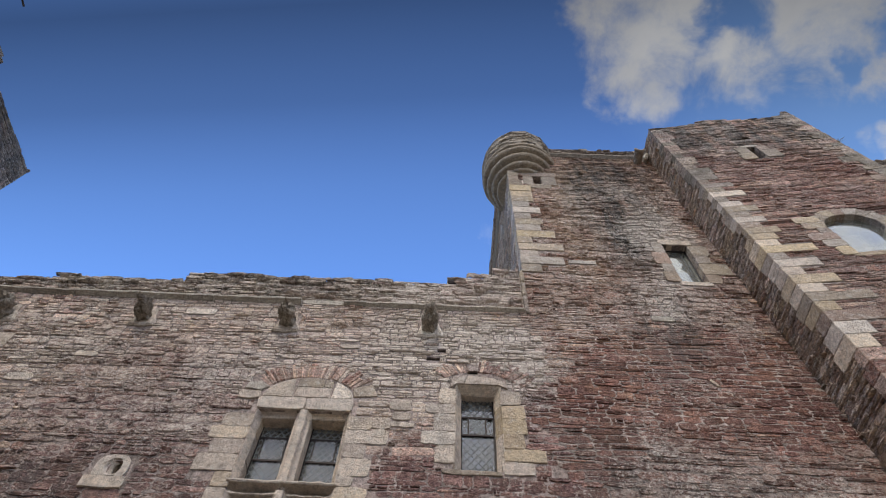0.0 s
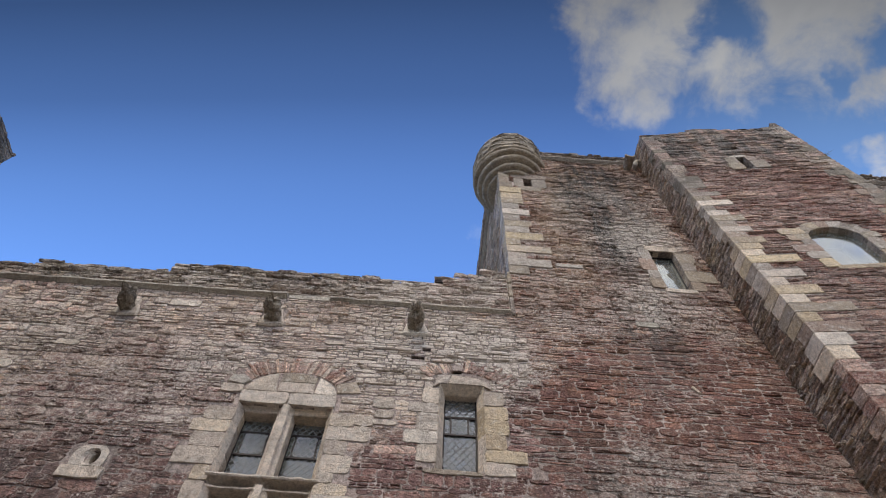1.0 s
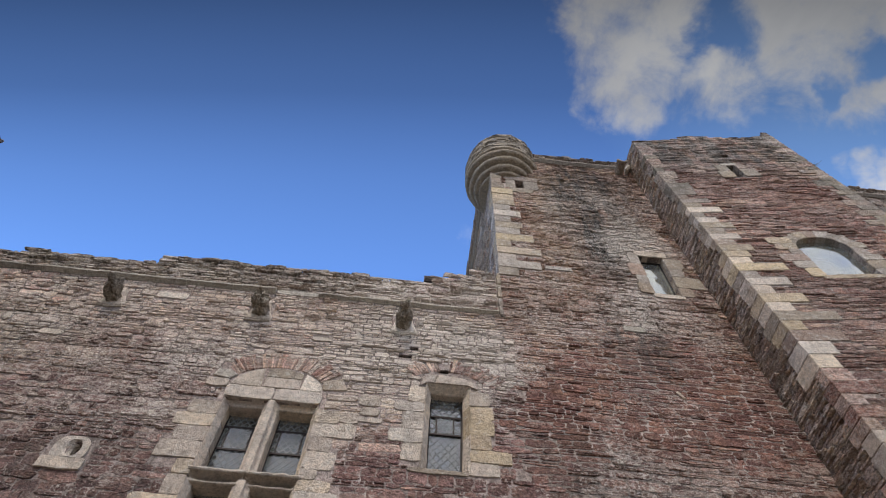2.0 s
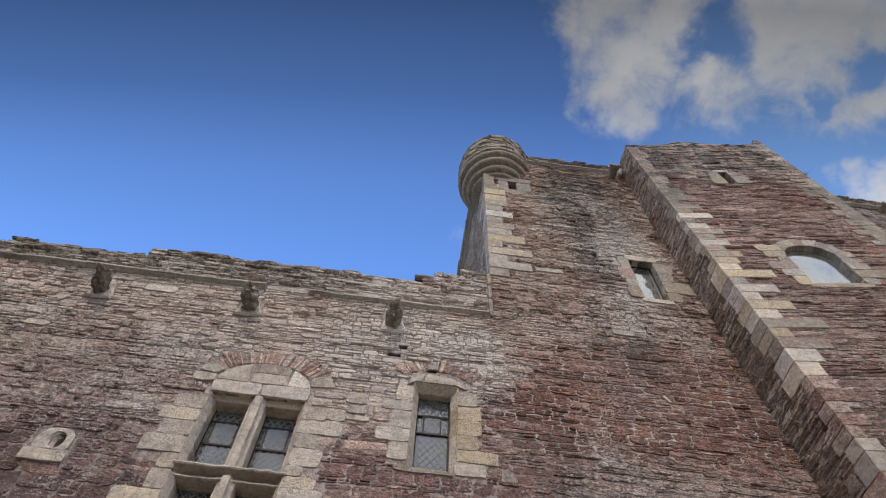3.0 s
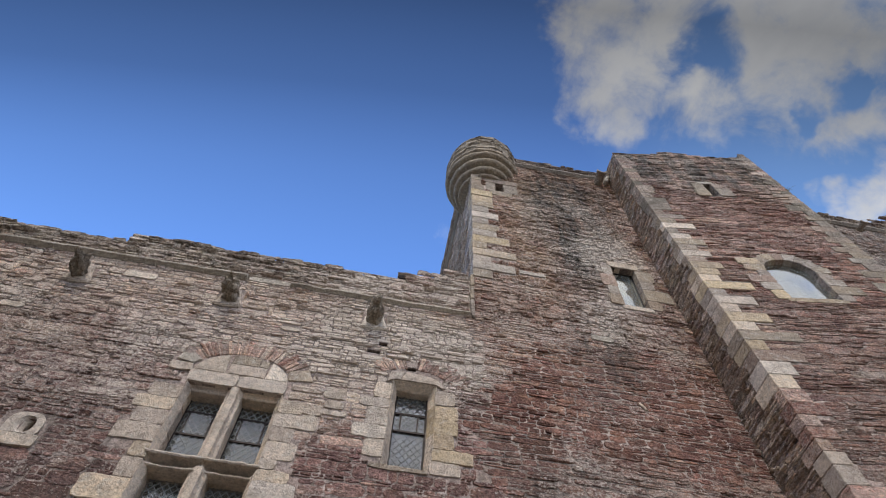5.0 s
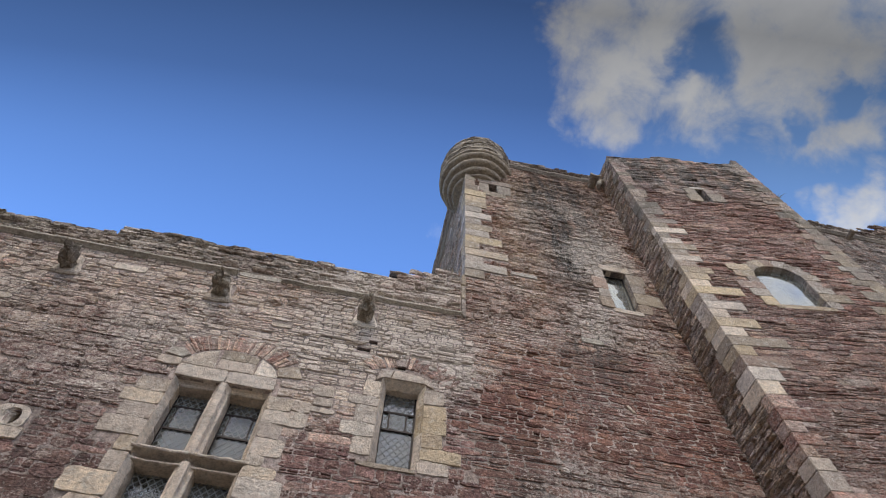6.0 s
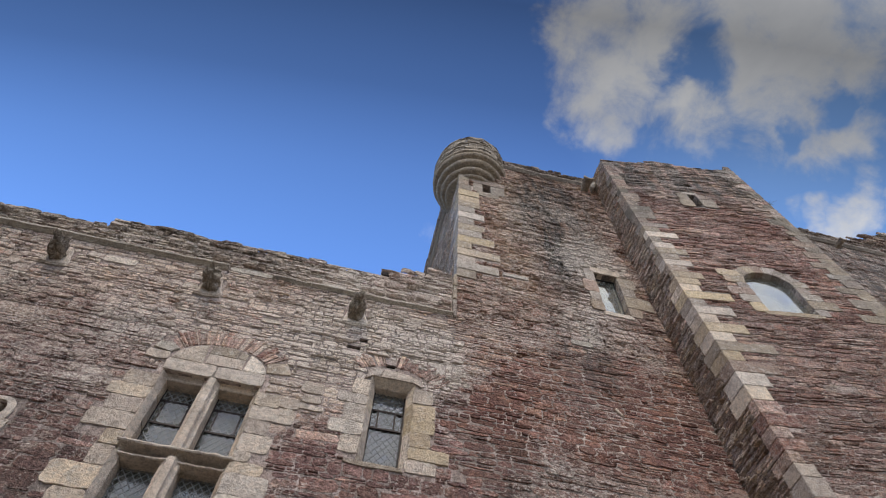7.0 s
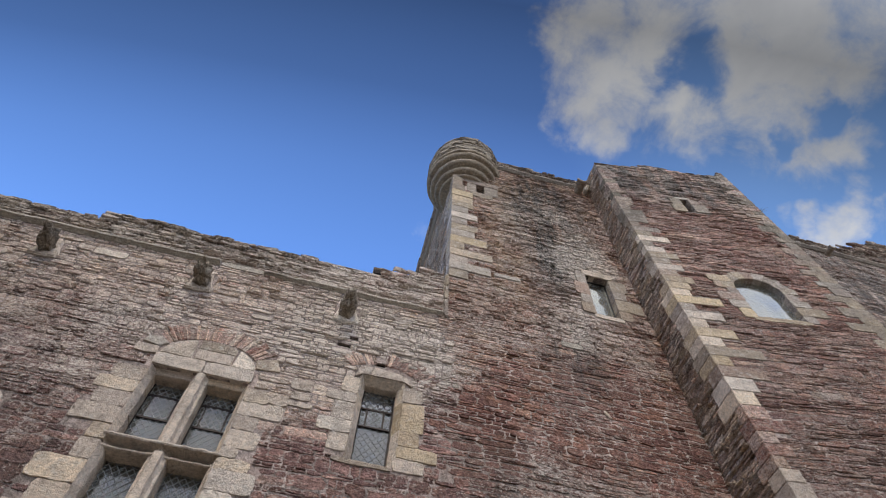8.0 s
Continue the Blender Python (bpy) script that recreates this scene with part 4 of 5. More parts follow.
slab_arch(dw, -2.19, 8.80, 0.75, 0.47, 0.34, 152, 68, 32, 0, 0.01)
slab_arch(dw, -2.19, 8.80, 0.75, 0.47, 0.36, 68, 26, 9, 0, 0.012)
prism("kneeler", hall_face, [(-3.24, 8.95), (-2.97, 8.90), (-2.86, 9.00), (-3.02, 9.12), (-3.2, 9.10)], 0.03, M_QUOIN, dw)
block("kneeler", hall_face, (-3.29, -2.95, 8.72, 8.90), 0.028, M_DRESSED, dw)
prism("kneeler", hall_face, [(-1.46, 8.84), (-1.08, 8.88), (-1.18, 9.14), (-1.50, 9.04)], 0.02, M_DRESSED, dw)
keep += [(-3.29, -2.90, 8.72, 9.10), (-1.48, -1.10, 8.86, 9.12)]
for z0, z1, w in ((8.7, 8.86, 0.76), (8.86, 9.02, 0.92), (9.02, 9.2, 0.98), (9.2, 9.36, 0.84), (9.36, 9.5, 0.55)):
    keep.append((-2.19 - w, -2.19 + w, z0, z1))

# single window
sw = thing("window_2", "tall single-light stone window with leaded diamond panes", "window", kind="structure")
SW_LEFT = [(-0.09, 0.19, 8.79, 9.14), (-0.29, 0.19, 8.58, 8.78), (-0.15, 0.19, 8.21, 8.57), (-0.33, 0.19, 7.95, 8.20), (-0.11, 0.19, 7.62, 7.94)]
SW_RIGHT = [(0.89, 1.21, 8.81, 9.12), (0.89, 1.27, 8.53, 8.80), (0.89, 1.27, 8.21, 8.52), (0.89, 1.22, 7.92, 8.20), (0.89, 1.51, 7.69, 7.91), (0.86, 1.32, 7.46, 7.68)]
pieces(hall_face, SW_LEFT, 0.014, M_DRESSED, sw)
for box in SW_RIGHT:
    pieces(hall_face, [box], 0.018, M_BUFF if 7.7 < (box[2] + box[3]) / 2 < 8.8 else M_DRESSED, sw)
block("window_sill", hall_face, (0.0, 0.85, 7.42, 7.50), 0.02, M_QUOIN, sw, 0.35)
prism("lintel", hall_face, [(0.08, 9.15), (0.19, 9.24), (0.30, 9.24), (0.36, 9.45), (0.13, 9.43)], 0.035, M_DRESSED, sw, 0.12)
prism("lintel", hall_face, [(0.31, 9.24), (0.89, 9.24), (1.03, 9.16), (0.97, 9.32), (0.80, 9.41), (0.37, 9.45)], 0.035, M_DRESSED, sw, 0.12)
SG = 0.27
splay("soffit", hall_face, [(0.17, 9.25), (0.91, 9.25)], [(0.27, 9.15), (0.80, 9.15)], 0.03, -0.14, M_DRESSED, sw)
block("soffit", hall_face, (0.2, 0.9, 9.15, 9.25), -0.14, M_DRESSED, sw, 0.4)
for (z0, z1) in ((7.5, 7.93), (7.93, 8.2), (8.2, 8.52), (8.52, 8.8), (8.8, 9.23)):
    splay("jamb_splay", hall_face, [(0.18, z0), (0.18, z1)], [(0.27, z0), (0.27, z1)], 0.025, -0.14, M_DRESSED, sw)
    splay("jamb_splay", hall_face, [(0.90, z0), (0.90, z1)], [(0.805, z0), (0.805, z1)], 0.025, -0.14, M_BUFF if 8.1 < z0 < 8.7 else M_DRESSED, sw)
    block("reveal", hall_face, (0.18, 0.27, z0, z1), -0.14, M_DRESSED, sw, 0.4, chamfer=0.003)
    block("reveal", hall_face, (0.805, 0.9, z0, z1), -0.14, M_DRESSED, sw, 0.4, chamfer=0.003)
a, b = 0.27, 0.805
K = (WALL_Y + SG) / WALL_Y
zb1, zb2 = 1.6 + (8.14 - 1.6) * K, 1.6 + (8.49 - 1.6) * K
leaded_panel(hall_face, a, b, 7.5, zb1, SG, 0.112, 0.138, sw)
leaded_panel(hall_face, a, b, zb2, 9.16, SG, 0.112, 0.138, sw)
leaded_panel(hall_face, a, a + 0.12, zb1, zb2, SG, 0.112, 0.138, sw)
leaded_panel(hall_face, b - 0.14, b, zb1, zb2, SG, 0.112, 0.138, sw)
leaded_panel(hall_face, a + 0.12, b - 0.14, zb1, zb2, SG - 0.015, 0.075, 0.10, sw)
for z in (zb1, zb2):
    bar("iron_bar", hall_face, (a, z), (b, z), 0.03, -SG - 0.01, -SG + 0.03, M_IRON, sw)
for u in (a + 0.12, b - 0.14):
    bar("iron_bar", hall_face, (u, zb1 + 0.016), (u, zb2 - 0.016), 0.026, -SG - 0.01, -SG + 0.027, M_IRON, sw)
for u in (a + 0.012, b - 0.012):
    bar("iron_bar", hall_face, (u, 7.5), (u, 9.15), 0.024, -SG - 0.01, -SG + 0.02, M_IRON, sw)
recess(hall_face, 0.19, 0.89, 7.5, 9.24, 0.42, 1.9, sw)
slab_arch(sw, 0.52, 8.60, 0.96, 0.96, 0.32, 130, 97, 13, 8, 0.006)
slab_arch(sw, 0.52, 8.60, 0.96, 0.96, 0.34, 89, 40, 19, -6, 0.006)
keep += SW_LEFT + SW_RIGHT + [(0.0, 0.85, 7.38, 7.5), (0.08, 1.0, 9.14, 9.42), (-0.06, 1.14, 9.42, 9.6), (0.12, 0.92, 9.6, 9.76)]

# small loop with splayed surround
loop = thing("window_3", "small oval loop in a buff stone surround", "window", kind="structure")
block("window_sill", hall_face, (-4.89, -4.28, 6.94, 7.125), 0.035, M_DRESSED, loop, 0.3)


def loop_surround():
    n = 20
    hole = ellipse_points(-4.545, 7.285, 0.105, 0.145, 0, 360, n)[:-1]
    inner = ellipse_points(-4.505, 7.28, 0.075, 0.13, 0, 360, n)[:-1]
    outer = []
    for u, z in ellipse_points(-4.55, 7.28, 0.5, 0.5, 0, 360, n)[:-1]:
        c, q = (u + 4.55) / 0.5, (z - 7.28) / 0.5
        r = 1 / (abs(c) ** 3.2 + abs(q) ** 3.2) ** (1 / 3.2)
        outer.append((-4.575 + 0.235 * r * c, max(7.13, 7.25 + 0.235 * r * q)))
    bm = bmesh.new()
    rings = [[bm.verts.new(hall_face(u, z, d)) for u, z in ring] for ring, d in ((outer, -0.15), (outer, 0.03), (hole, 0.03), (inner, -0.05), (inner, -0.12))]
    # the left side of the hole is cut back in a wide splay
    for k in range(n):
        if hole[k][0] < -4.53:
            rings[2][k].co.x -= 0.03
    for p, q in zip(rings, rings[1:]):
        for i in range(n):
            bm.faces.new((p[i], p[(i + 1) % n], q[(i + 1) % n], q[i]))
    part("surround", bm, M_DRESSED, loop)


loop_surround()
recess(hall_face, -4.64, -4.38, 7.10, 7.42, 0.12, 1.2, loop)

# string course: two lengths, and a riser beside the tower
def moulding(name, face, u0, u1, z, sec, material, parent=None, n=14, wobble=0.012, label=""):
    """A projecting moulding along a face; sec: (proud, height above z)."""
    bm = bmesh.new()
    rings = []
    for i in range(n + 1):
        u = u0 + (u1 - u0) * i / n
        w = wobble * noise.noise(Vector((u * 2.7, z, 1.3)))
        rings.append([bm.verts.new(face(u, z + h + w, d + (w if d > 0 else 0))) for d, h in sec])
    m = len(sec)
    for p, q in zip(rings, rings[1:]):
        for i in range(m):
            bm.faces.new((p[i], p[(i + 1) % m], q[(i + 1) % m], q[i]))
    bm.faces.new(rings[0])
    bm.faces.new(rings[-1][::-1])
    return part(name, bm, material, parent, label)


for p, q in HEADS:
    # hollow moulding under the window head
    moulding("soffit", hall_face, p, q, 8.43, [(-0.44, 0.0), (-0.115, 0.0), (-0.10, 0.012), (-0.10, 0.03), (-0.085, 0.06), (-0.055, 0.08), (-0.015, 0.087), (0.03, 0.087), (0.03, 0.10), (-0.44, 0.10)],
             M_DRESSED, dw, 8, 0.006)
SEC = [(-0.1, -0.055), (0.015, -0.055), (0.03, -0.045), (0.09, -0.016), (0.105, -0.012), (0.11, 0.0), (0.11, 0.03), (0.10, 0.038), (0.02, 0.07), (-0.1, 0.07)]
SEC_R = [(p * 0.8, h * 0.8) for p, h in SEC]
string = thing("string_course", "weathered grey stone string course below the parapet", "moulding", kind="structure")
edges = [-11.8, -10.3, -8.5, -7.35, -6.5, -5.3, -4.6, -3.7, -2.88]
for a, b in zip(edges, edges[1:]):
    moulding("string_stone", hall_face, a + 0.004, b - 0.004, STRING_Z + RNG.uniform(-0.008, 0.008), SEC, M_STRING, string, 6)
edges = [-2.05, -1.6, -1.3, -0.4, 0.55, 0.95, 1.49]
for a, b in zip(edges, edges[1:]):
    moulding("string_stone", hall_face, a + 0.004, b - 0.004, STRING_Z + RNG.uniform(-0.008, 0.008), SEC_R, M_STRING, string, 6)
for z0, z1 in ((11.30, 11.9), (11.91, 12.4), (12.41, 12.86)):
    block("string_stone", hall_face, (1.49, 1.575, z0, z1), 0.06, M_QUOIN, string, 0.12, chamfer=0.02)
keep_par = [(1.48, 2.0, 11, 13)]
block("string_stone", hall_face, (-2.87, -2.06, 11.33, 11.46), 0.02, M_STRING, string)


# carved waterspouts under the string course
def waterspout(u, z, seed, reach=0.45):
    rng = random.Random(seed)
    t = thing("waterspout", "dark weathered carved stone waterspout jutting from the wall", "waterspout", "waterspouts under the string course")
    t.location = hall_face(u, z)
    bm = bmesh.new()
    bmesh.ops.create_icosphere(bm, subdivisions=5, radius=1.0)
    ax, az = 0.115, 0.14
    side = rng.choice((-1, 1))
    lumps = [(0.0, -0.22, 0.02, 0.15), (0.02 * side, -0.40, 0.09, 0.13), (-0.05 * side, -0.33, 0.15, 0.09), (0.05, -0.46, 0.03, 0.08),
             (0.0, -0.43, -0.02, 0.08), (0.0, -0.08, -0.06, 0.16), (-0.10, -0.22, -0.08, 0.10), (0.10, -0.24, -0.08, 0.10)]
    lumps = [(x + rng.uniform(-0.03, 0.03), y * reach / 0.42, zz + rng.uniform(-0.03, 0.03), r) for x, y, zz, r in lumps]
    for v in bm.verts:
        d = v.co.normalized()
        p = Vector((d.x * ax, -reach / 2 + d.y * reach / 2 * 1.1, d.z * az))
        for x, y, zz, r in lumps:
            q = p - Vector((x, y, zz))
            k = max(0.0, 1 - q.length / (r * 1.15))
            p += q.normalized() * k * r * 0.75
        p += d * 0.075 * noise.fractal(p * 11 + Vector((seed, 0, 0)), 0.9, 2.0, 4)
        p += d * 0.055 * (abs(noise.noise(p * 22 + Vector((0, seed, 0)))) - 0.25)
        p.x = max(-0.17, min(0.17, p.x)) * 0.92
        p.z += 0.12 * max(0, -p.y - 0.15)
        v.co = p
    ob = part("spout", bm, M_CARVED, t)
    ob.data.polygons.foreach_set("use_smooth", [True] * len(ob.data.polygons))
    local = lambda a, b, d=0.0: Vector((a, -d, b))
    part("base_stone", prism_mesh("base_stone", local, [(-0.24, -0.27), (-0.02, -0.30), (0.23, -0.26), (0.25, -0.16), (0.17, 0.04), (0.13, 0.25), (-0.12, 0.27), (-0.18, 0.02)], -0.1, 0.05, M_DRESSED, 0.03), M_DRESSED, t,
         "pale stone the spout is cut from")
    return t


SPOUTS = [(-8.25, 10.66), (-5.66, 10.72), (-2.99, 10.72), (-0.33, 10.74)]
for i, (u, z) in enumerate(SPOUTS):
    waterspout(u, z, 11 + i)
    keep.append((u - 0.22, u + 0.22, z - 0.28, z + 0.26))

# ---------------------------------------------------------------- tower
TOWER_R = 19.0
TW = (4.97, 5.56, 12.72, 14.32)
SLIT = (2.28, 2.52, 17.60, 18.12)
tower = thing("tower", "tall red sandstone castle tower with pale quoins and dark damp streaks", "tower")
slab("wall", hall_face, [HALL_R, 6.0, TOWER_R], [0.0, 19.85], [TW, SLIT], -0.005, -1.0, M_MORTAR_DARK, tower)
slab("wall", tower_side, [-8.8, -0.02], [0.0, 19.85], [], -0.014, -0.5, M_MORTAR_DARK, tower)
slab("parapet", hall_face, [1.6, TOWER_R], [19.86, 20.42], [], -0.01, -0.5, M_MORTAR_DARK, tower)
slab("parapet", tower_side, [-8.8, -0.5], [19.86, 20.3], [], 0.14, -0.4, M_MORTAR_DARK, tower)
SEC_T = [(-0.1, -0.09), (0.02, -0.09), (0.10, 0.0), (0.10, 0.05), (-0.1, 0.05)]
edges = [2.75, 3.6, 4.5, 5.4, 6.15]
for p, q in zip(edges, edges[1:]):
    moulding("string_stone", hall_face, p, q, 19.83, SEC_T, M_STRING_DARK, tower, 6)
edges = [10.4, 12.0, 13.6, 15.2, 17.0, 19.0]
for p, q in zip(edges, edges[1:]):
    moulding("string_stone", hall_face, p, q, 19.83, SEC_T, M_STRING_DARK, tower, 6)
edges = [-8.8, -7.0, -5.5, -4.0, -2.5, -1.0]
for p, q in zip(edges, edges[1:]):
    moulding("string_stone", tower_side, p, q, 19.8, SEC_T, M_STRING_DARK, tower, 6)
# quoins of the tower's corner, long and short by turns
# length along the face, height of the middle, stone
TOWER_QUOINS = [(0.43, 13.02, "q"), (0.97, 13.36, "q"), (0.43, 13.66, "q"), (1.03, 13.98, "p"), (0.34, 14.27, "q"), (0.92, 14.60, "y"), (0.61, 14.95, "q"), (0.69, 15.26, "q"),
                (0.42, 15.56, "q"), (0.70, 15.90, "p"), (0.44, 16.22, "q"), (0.58, 16.55, "q"), (0.58, 16.90, "y"), (0.59, 17.25, "y"), (0.37, 17.62, "q"), (0.28, 17.98, "q"), (0.31, 18.28, "q"), (0.22, 18.53, "q")]
QUOIN_STONE = {"q": M_QUOIN, "p": M_DRESSED, "y": M_BUFF, "m": M_VOUSSOIR, "r": M_HEAD}


def bonded(rows, u, low):
    """Stacked corner stones: boxes (along, height) that meet half way between their middles."""
    out = []
    for i, (w, mid, kind) in enumerate(rows):
        z0 = low if i == 0 else (rows[i - 1][1] + mid) / 2
        z1 = (mid + rows[i + 1][1]) / 2 if i + 1 < len(rows) else mid + (mid - z0)
        out.append((u, u + w, z0, z1, kind))
    return out


CORNER = bonded(TOWER_QUOINS, HALL_R, 12.86)
QT = [q[:4] for q in CORNER]
for u0, u1, z0, z1, kind in CORNER:
    side = RNG.uniform(0.25, 0.6)
    bm = bmesh.new()
    c = 0.006
    z0, z1 = z0 + 0.002, z1 - 0.002
    # an L of one stone: front face and return
    out = RNG.uniform(-0.008, 0.014)
    pts = [(u0 - 0.012 - out, WALL_Y - 0.022 - out), (u1 - 0.01, WALL_Y - 0.016 - out), (u1, WALL_Y + 0.1), (u0 + 0.1, WALL_Y + 0.1), (u0 + 0.1, WALL_Y + side), (u0 - 0.01, WALL_Y + side)]
    lo = [bm.verts.new((x, y, z0)) for x, y in pts]
    hi = [bm.verts.new((x, y, z1 + RNG.uniform(-0.006, 0.004))) for x, y in pts]
    for i in range(6):
        bm.faces.new((lo[i], lo[(i + 1) % 6], hi[(i + 1) % 6], hi[i]))
    bm.faces.new(lo[::-1])
    bm.faces.new(hi)
    bmesh.ops.bevel(bm, geom=[e for e in bm.edges], offset=0.012, segments=1, affect="EDGES")
    part("quoin", bm, QUOIN_STONE[kind], tower)
keep_t = list(QT) + [(3.95, 4.40, 11.24, 11.42), (2.63, 3.25, 13.27, 13.43)]
block("pale_stone", hall_face, (2.64, 3.24, 13.28, 13.42), 0.02, M_QUOIN, tower, 0.1, chamfer=0.008)
block("pale_stone", hall_face, (3.95, 4.40, 11.25, 11.41), 0.02, M_STRING, tower, 0.1, chamfer=0.008)
prism("pale_stone", hall_face, [(4.47, 9.58), (4.55, 9.46), (4.61, 9.45), (4.56, 9.56), (4.50, 9.63)], 0.03, M_DRESSED, tower, 0.05, "almost white chip of stone")

# tower window: plain rectangular light
tw = thing("window_4", "plain rectangular tower window with pale jambs reflecting the sky", "window", kind="structure")
TW_L = [(4.72, 4.97, 13.95, 14.42), (4.62, 4.97, 13.45, 13.94), (4.70, 4.97, 13.12, 13.44), (4.66, 4.97, 12.72, 13.11)]
TW_R = [(5.56, 5.98, 13.85, 14.30), (5.56, 5.88, 13.50, 13.84), (5.56, 6.2, 13.05, 13.49), (5.56, 5.86, 12.70, 13.04)]
pieces(hall_face, TW_L + TW_R, 0.025, M_QUOIN, tw)
block("lintel", hall_face, (4.90, 5.68, 14.32, 14.55), 0.025, M_DRESSED, tw, 0.45)
block("window_sill", hall_face, (4.92, 5.62, 12.58, 12.72), 0.02, M_DRESSED, tw, 0.45)
keep_t += TW_L + TW_R + [(4.9, 5.68, 12.58, 14.55)]


def wavy_pane(face, u0, u1, z0, z1, depth, turn, wave, parent, nu=10, nz=24):
    """Old glass: a sheet that is not quite flat, turned so its reflection fits the camera's view."""
    verts = []
    for j in range(nz + 1):
        for i in range(nu + 1):
            u, z = u0 + (u1 - u0) * i / nu, z0 + (z1 - z0) * j / nz
            verts.append(face(u, z, -depth - turn * (u - u0) + wave * noise.noise(Vector((u * 3.0, z * 3.4, 2.2)))))
    faces = [(j * (nu + 1) + i, j * (nu + 1) + i + 1, (j + 1) * (nu + 1) + i + 1, (j + 1) * (nu + 1) + i) for j in range(nz) for i in range(nu)]
    part("pane", mesh_of("pane", verts, faces, M_PLATE, True), M_PLATE, parent)


wavy_pane(hall_face, 4.965, 5.565, 12.72, 14.32, 0.16, 0.022, 0.005, tw)
for p, q in (((4.985, 12.72), (4.985, 14.32)), ((5.545, 12.72), (5.545, 14.32)), ((5.0, 14.30), (5.53, 14.30)), ((5.0, 12.74), (5.53, 12.74))):
    bar("window_frame", hall_face, p, q, 0.022, -0.19, -0.145, M_IRON, tw)
for z0, z1 in ((12.72, 13.3), (13.31, 13.8), (13.81, 14.31)):
    splay("jamb_splay", hall_face, [(4.965, z0), (4.965, z1)], [(4.972, z0), (4.972, z1)], 0.0, -0.4, M_DRESSED, tw)
    splay("jamb_splay", hall_face, [(5.565, z0), (5.565, z1)], [(5.558, z0), (5.558, z1)], 0.0, -0.4, M_STRING, tw)
recess(hall_face, 4.97, 5.56, 12.72, 14.32, 0.4, 2.0, tw)

# little square opening by the corner
sl = thing("window_5", "tiny square unglazed opening framed by pale stones", "window", kind="structure")
pieces(hall_face, [(2.0, 2.28, 17.58, 18.14), (2.52, 2.92, 17.55, 18.1), (1.95, 2.95, 18.13, 18.42), (2.1, 2.75, 17.32, 17.59)], 0.015, M_QUOIN, sl, depth=0.05)
recess(hall_face, 2.26, 2.54, 17.58, 18.15, 0.05, 1.2, sl)
keep_t += [(2.0, 2.92, 17.57, 18.12), (1.95, 2.95, 18.13, 18.42), (2.1, 2.75, 17.34, 17.59)]


# round bartizan on corbelled rings
def bartizan():
    c, r = (2.07, 7.62), 1.13
    prof = [(0.60, 18.30)]
    for cr, cz, rr in ((0.66, 18.42, 0.075), (0.775, 18.63, 0.10), (0.905, 18.90, 0.115), (1.03, 19.17, 0.10)):
        prof += [(cr - rr * 0.55, cz - rr * 1.02)]
        prof += [(cr + rr * math.cos(radians(q)), cz + rr * math.sin(radians(q))) for q in (-70, -45, -20, 5, 30, 55)]
        prof += [(cr + rr * 0.30, cz + rr * 0.98), (cr + rr * 0.02, cz + rr * 1.12)]
    prof += [(1.06, 19.30), (1.14, 19.32), (1.14, 19.39), (1.09, 19.41)]
    bm = bmesh.new()
    n = 64
    rings = []
    for rr, z in prof:
        ring = []
        for i in range(n):
            a = 2 * math.pi * i / n
            w = 1 + 0.022 * noise.noise(Vector((math.cos(a) * 5, math.sin(a) * 5, z * 5)))
            ring.append(bm.verts.new((c[0] + rr * 1.03 * w * math.cos(a), c[1] + rr * 1.03 * w * math.sin(a), z)))
        rings.append(ring)
    for p, q in zip(rings, rings[1:]):
        for i in range(n):
            bm.faces.new((p[i], p[(i + 1) % n], q[(i + 1) % n], q[i]))
    bm.faces.new(rings[0][::-1])
    bm.faces.new(rings[-1])
    ob = part("corbel", bm, M_CORBEL, tower, "moulded corbel rings under the bartizan")
    ob.data.polygons.foreach_set("use_smooth", [True] * len(ob.data.polygons))
    drum = [(r * 0.99, 19.36), (r * 0.98, 20.35), (r * 0.9, 20.5), (r * 0.7, 20.55), (r * 0.65, 19.7)]
    bm = bmesh.new()
    rings = [[bm.verts.new((c[0] + rr * 0.965 * math.cos(2 * math.pi * i / 40), c[1] + rr * 0.965 * math.sin(2 * math.pi * i / 40), z)) for i in range(40)] for rr, z in drum]
    for p, q in zip(rings, rings[1:]):
        for i in range(40):
            bm.faces.new((p[i], p[(i + 1) % 40], q[(i + 1) % 40], q[i]))
    bm.faces.new(rings[-1])
    part("drum", bm, M_MORTAR_DARK, tower)
    face = lambda u, z, d=0.0: Vector((c[0] + (r * (1 - 0.02 * max(0, z - 20.1) * 4) + d) * math.sin(u / r), c[1] - (r + d) * math.cos(u / r), z))
    rng = random.Random(5)
    top = lambda u: 20.66 + 0.07 * noise.noise(Vector((u * 2, 7, 7)))
    st = lay_courses(-math.pi * r, math.pi * r, 19.40, 20.8, [0.12, 0.16, 0.20], [0.26, 0.34, 0.42], rng, top=top)
    set_stones("stone", st, face, M_CORBEL_STONE, tower, rng, 0, (0, 20), (0.012, 0.026), 0.012, rest="masonry", base=-0.01)


bartizan()

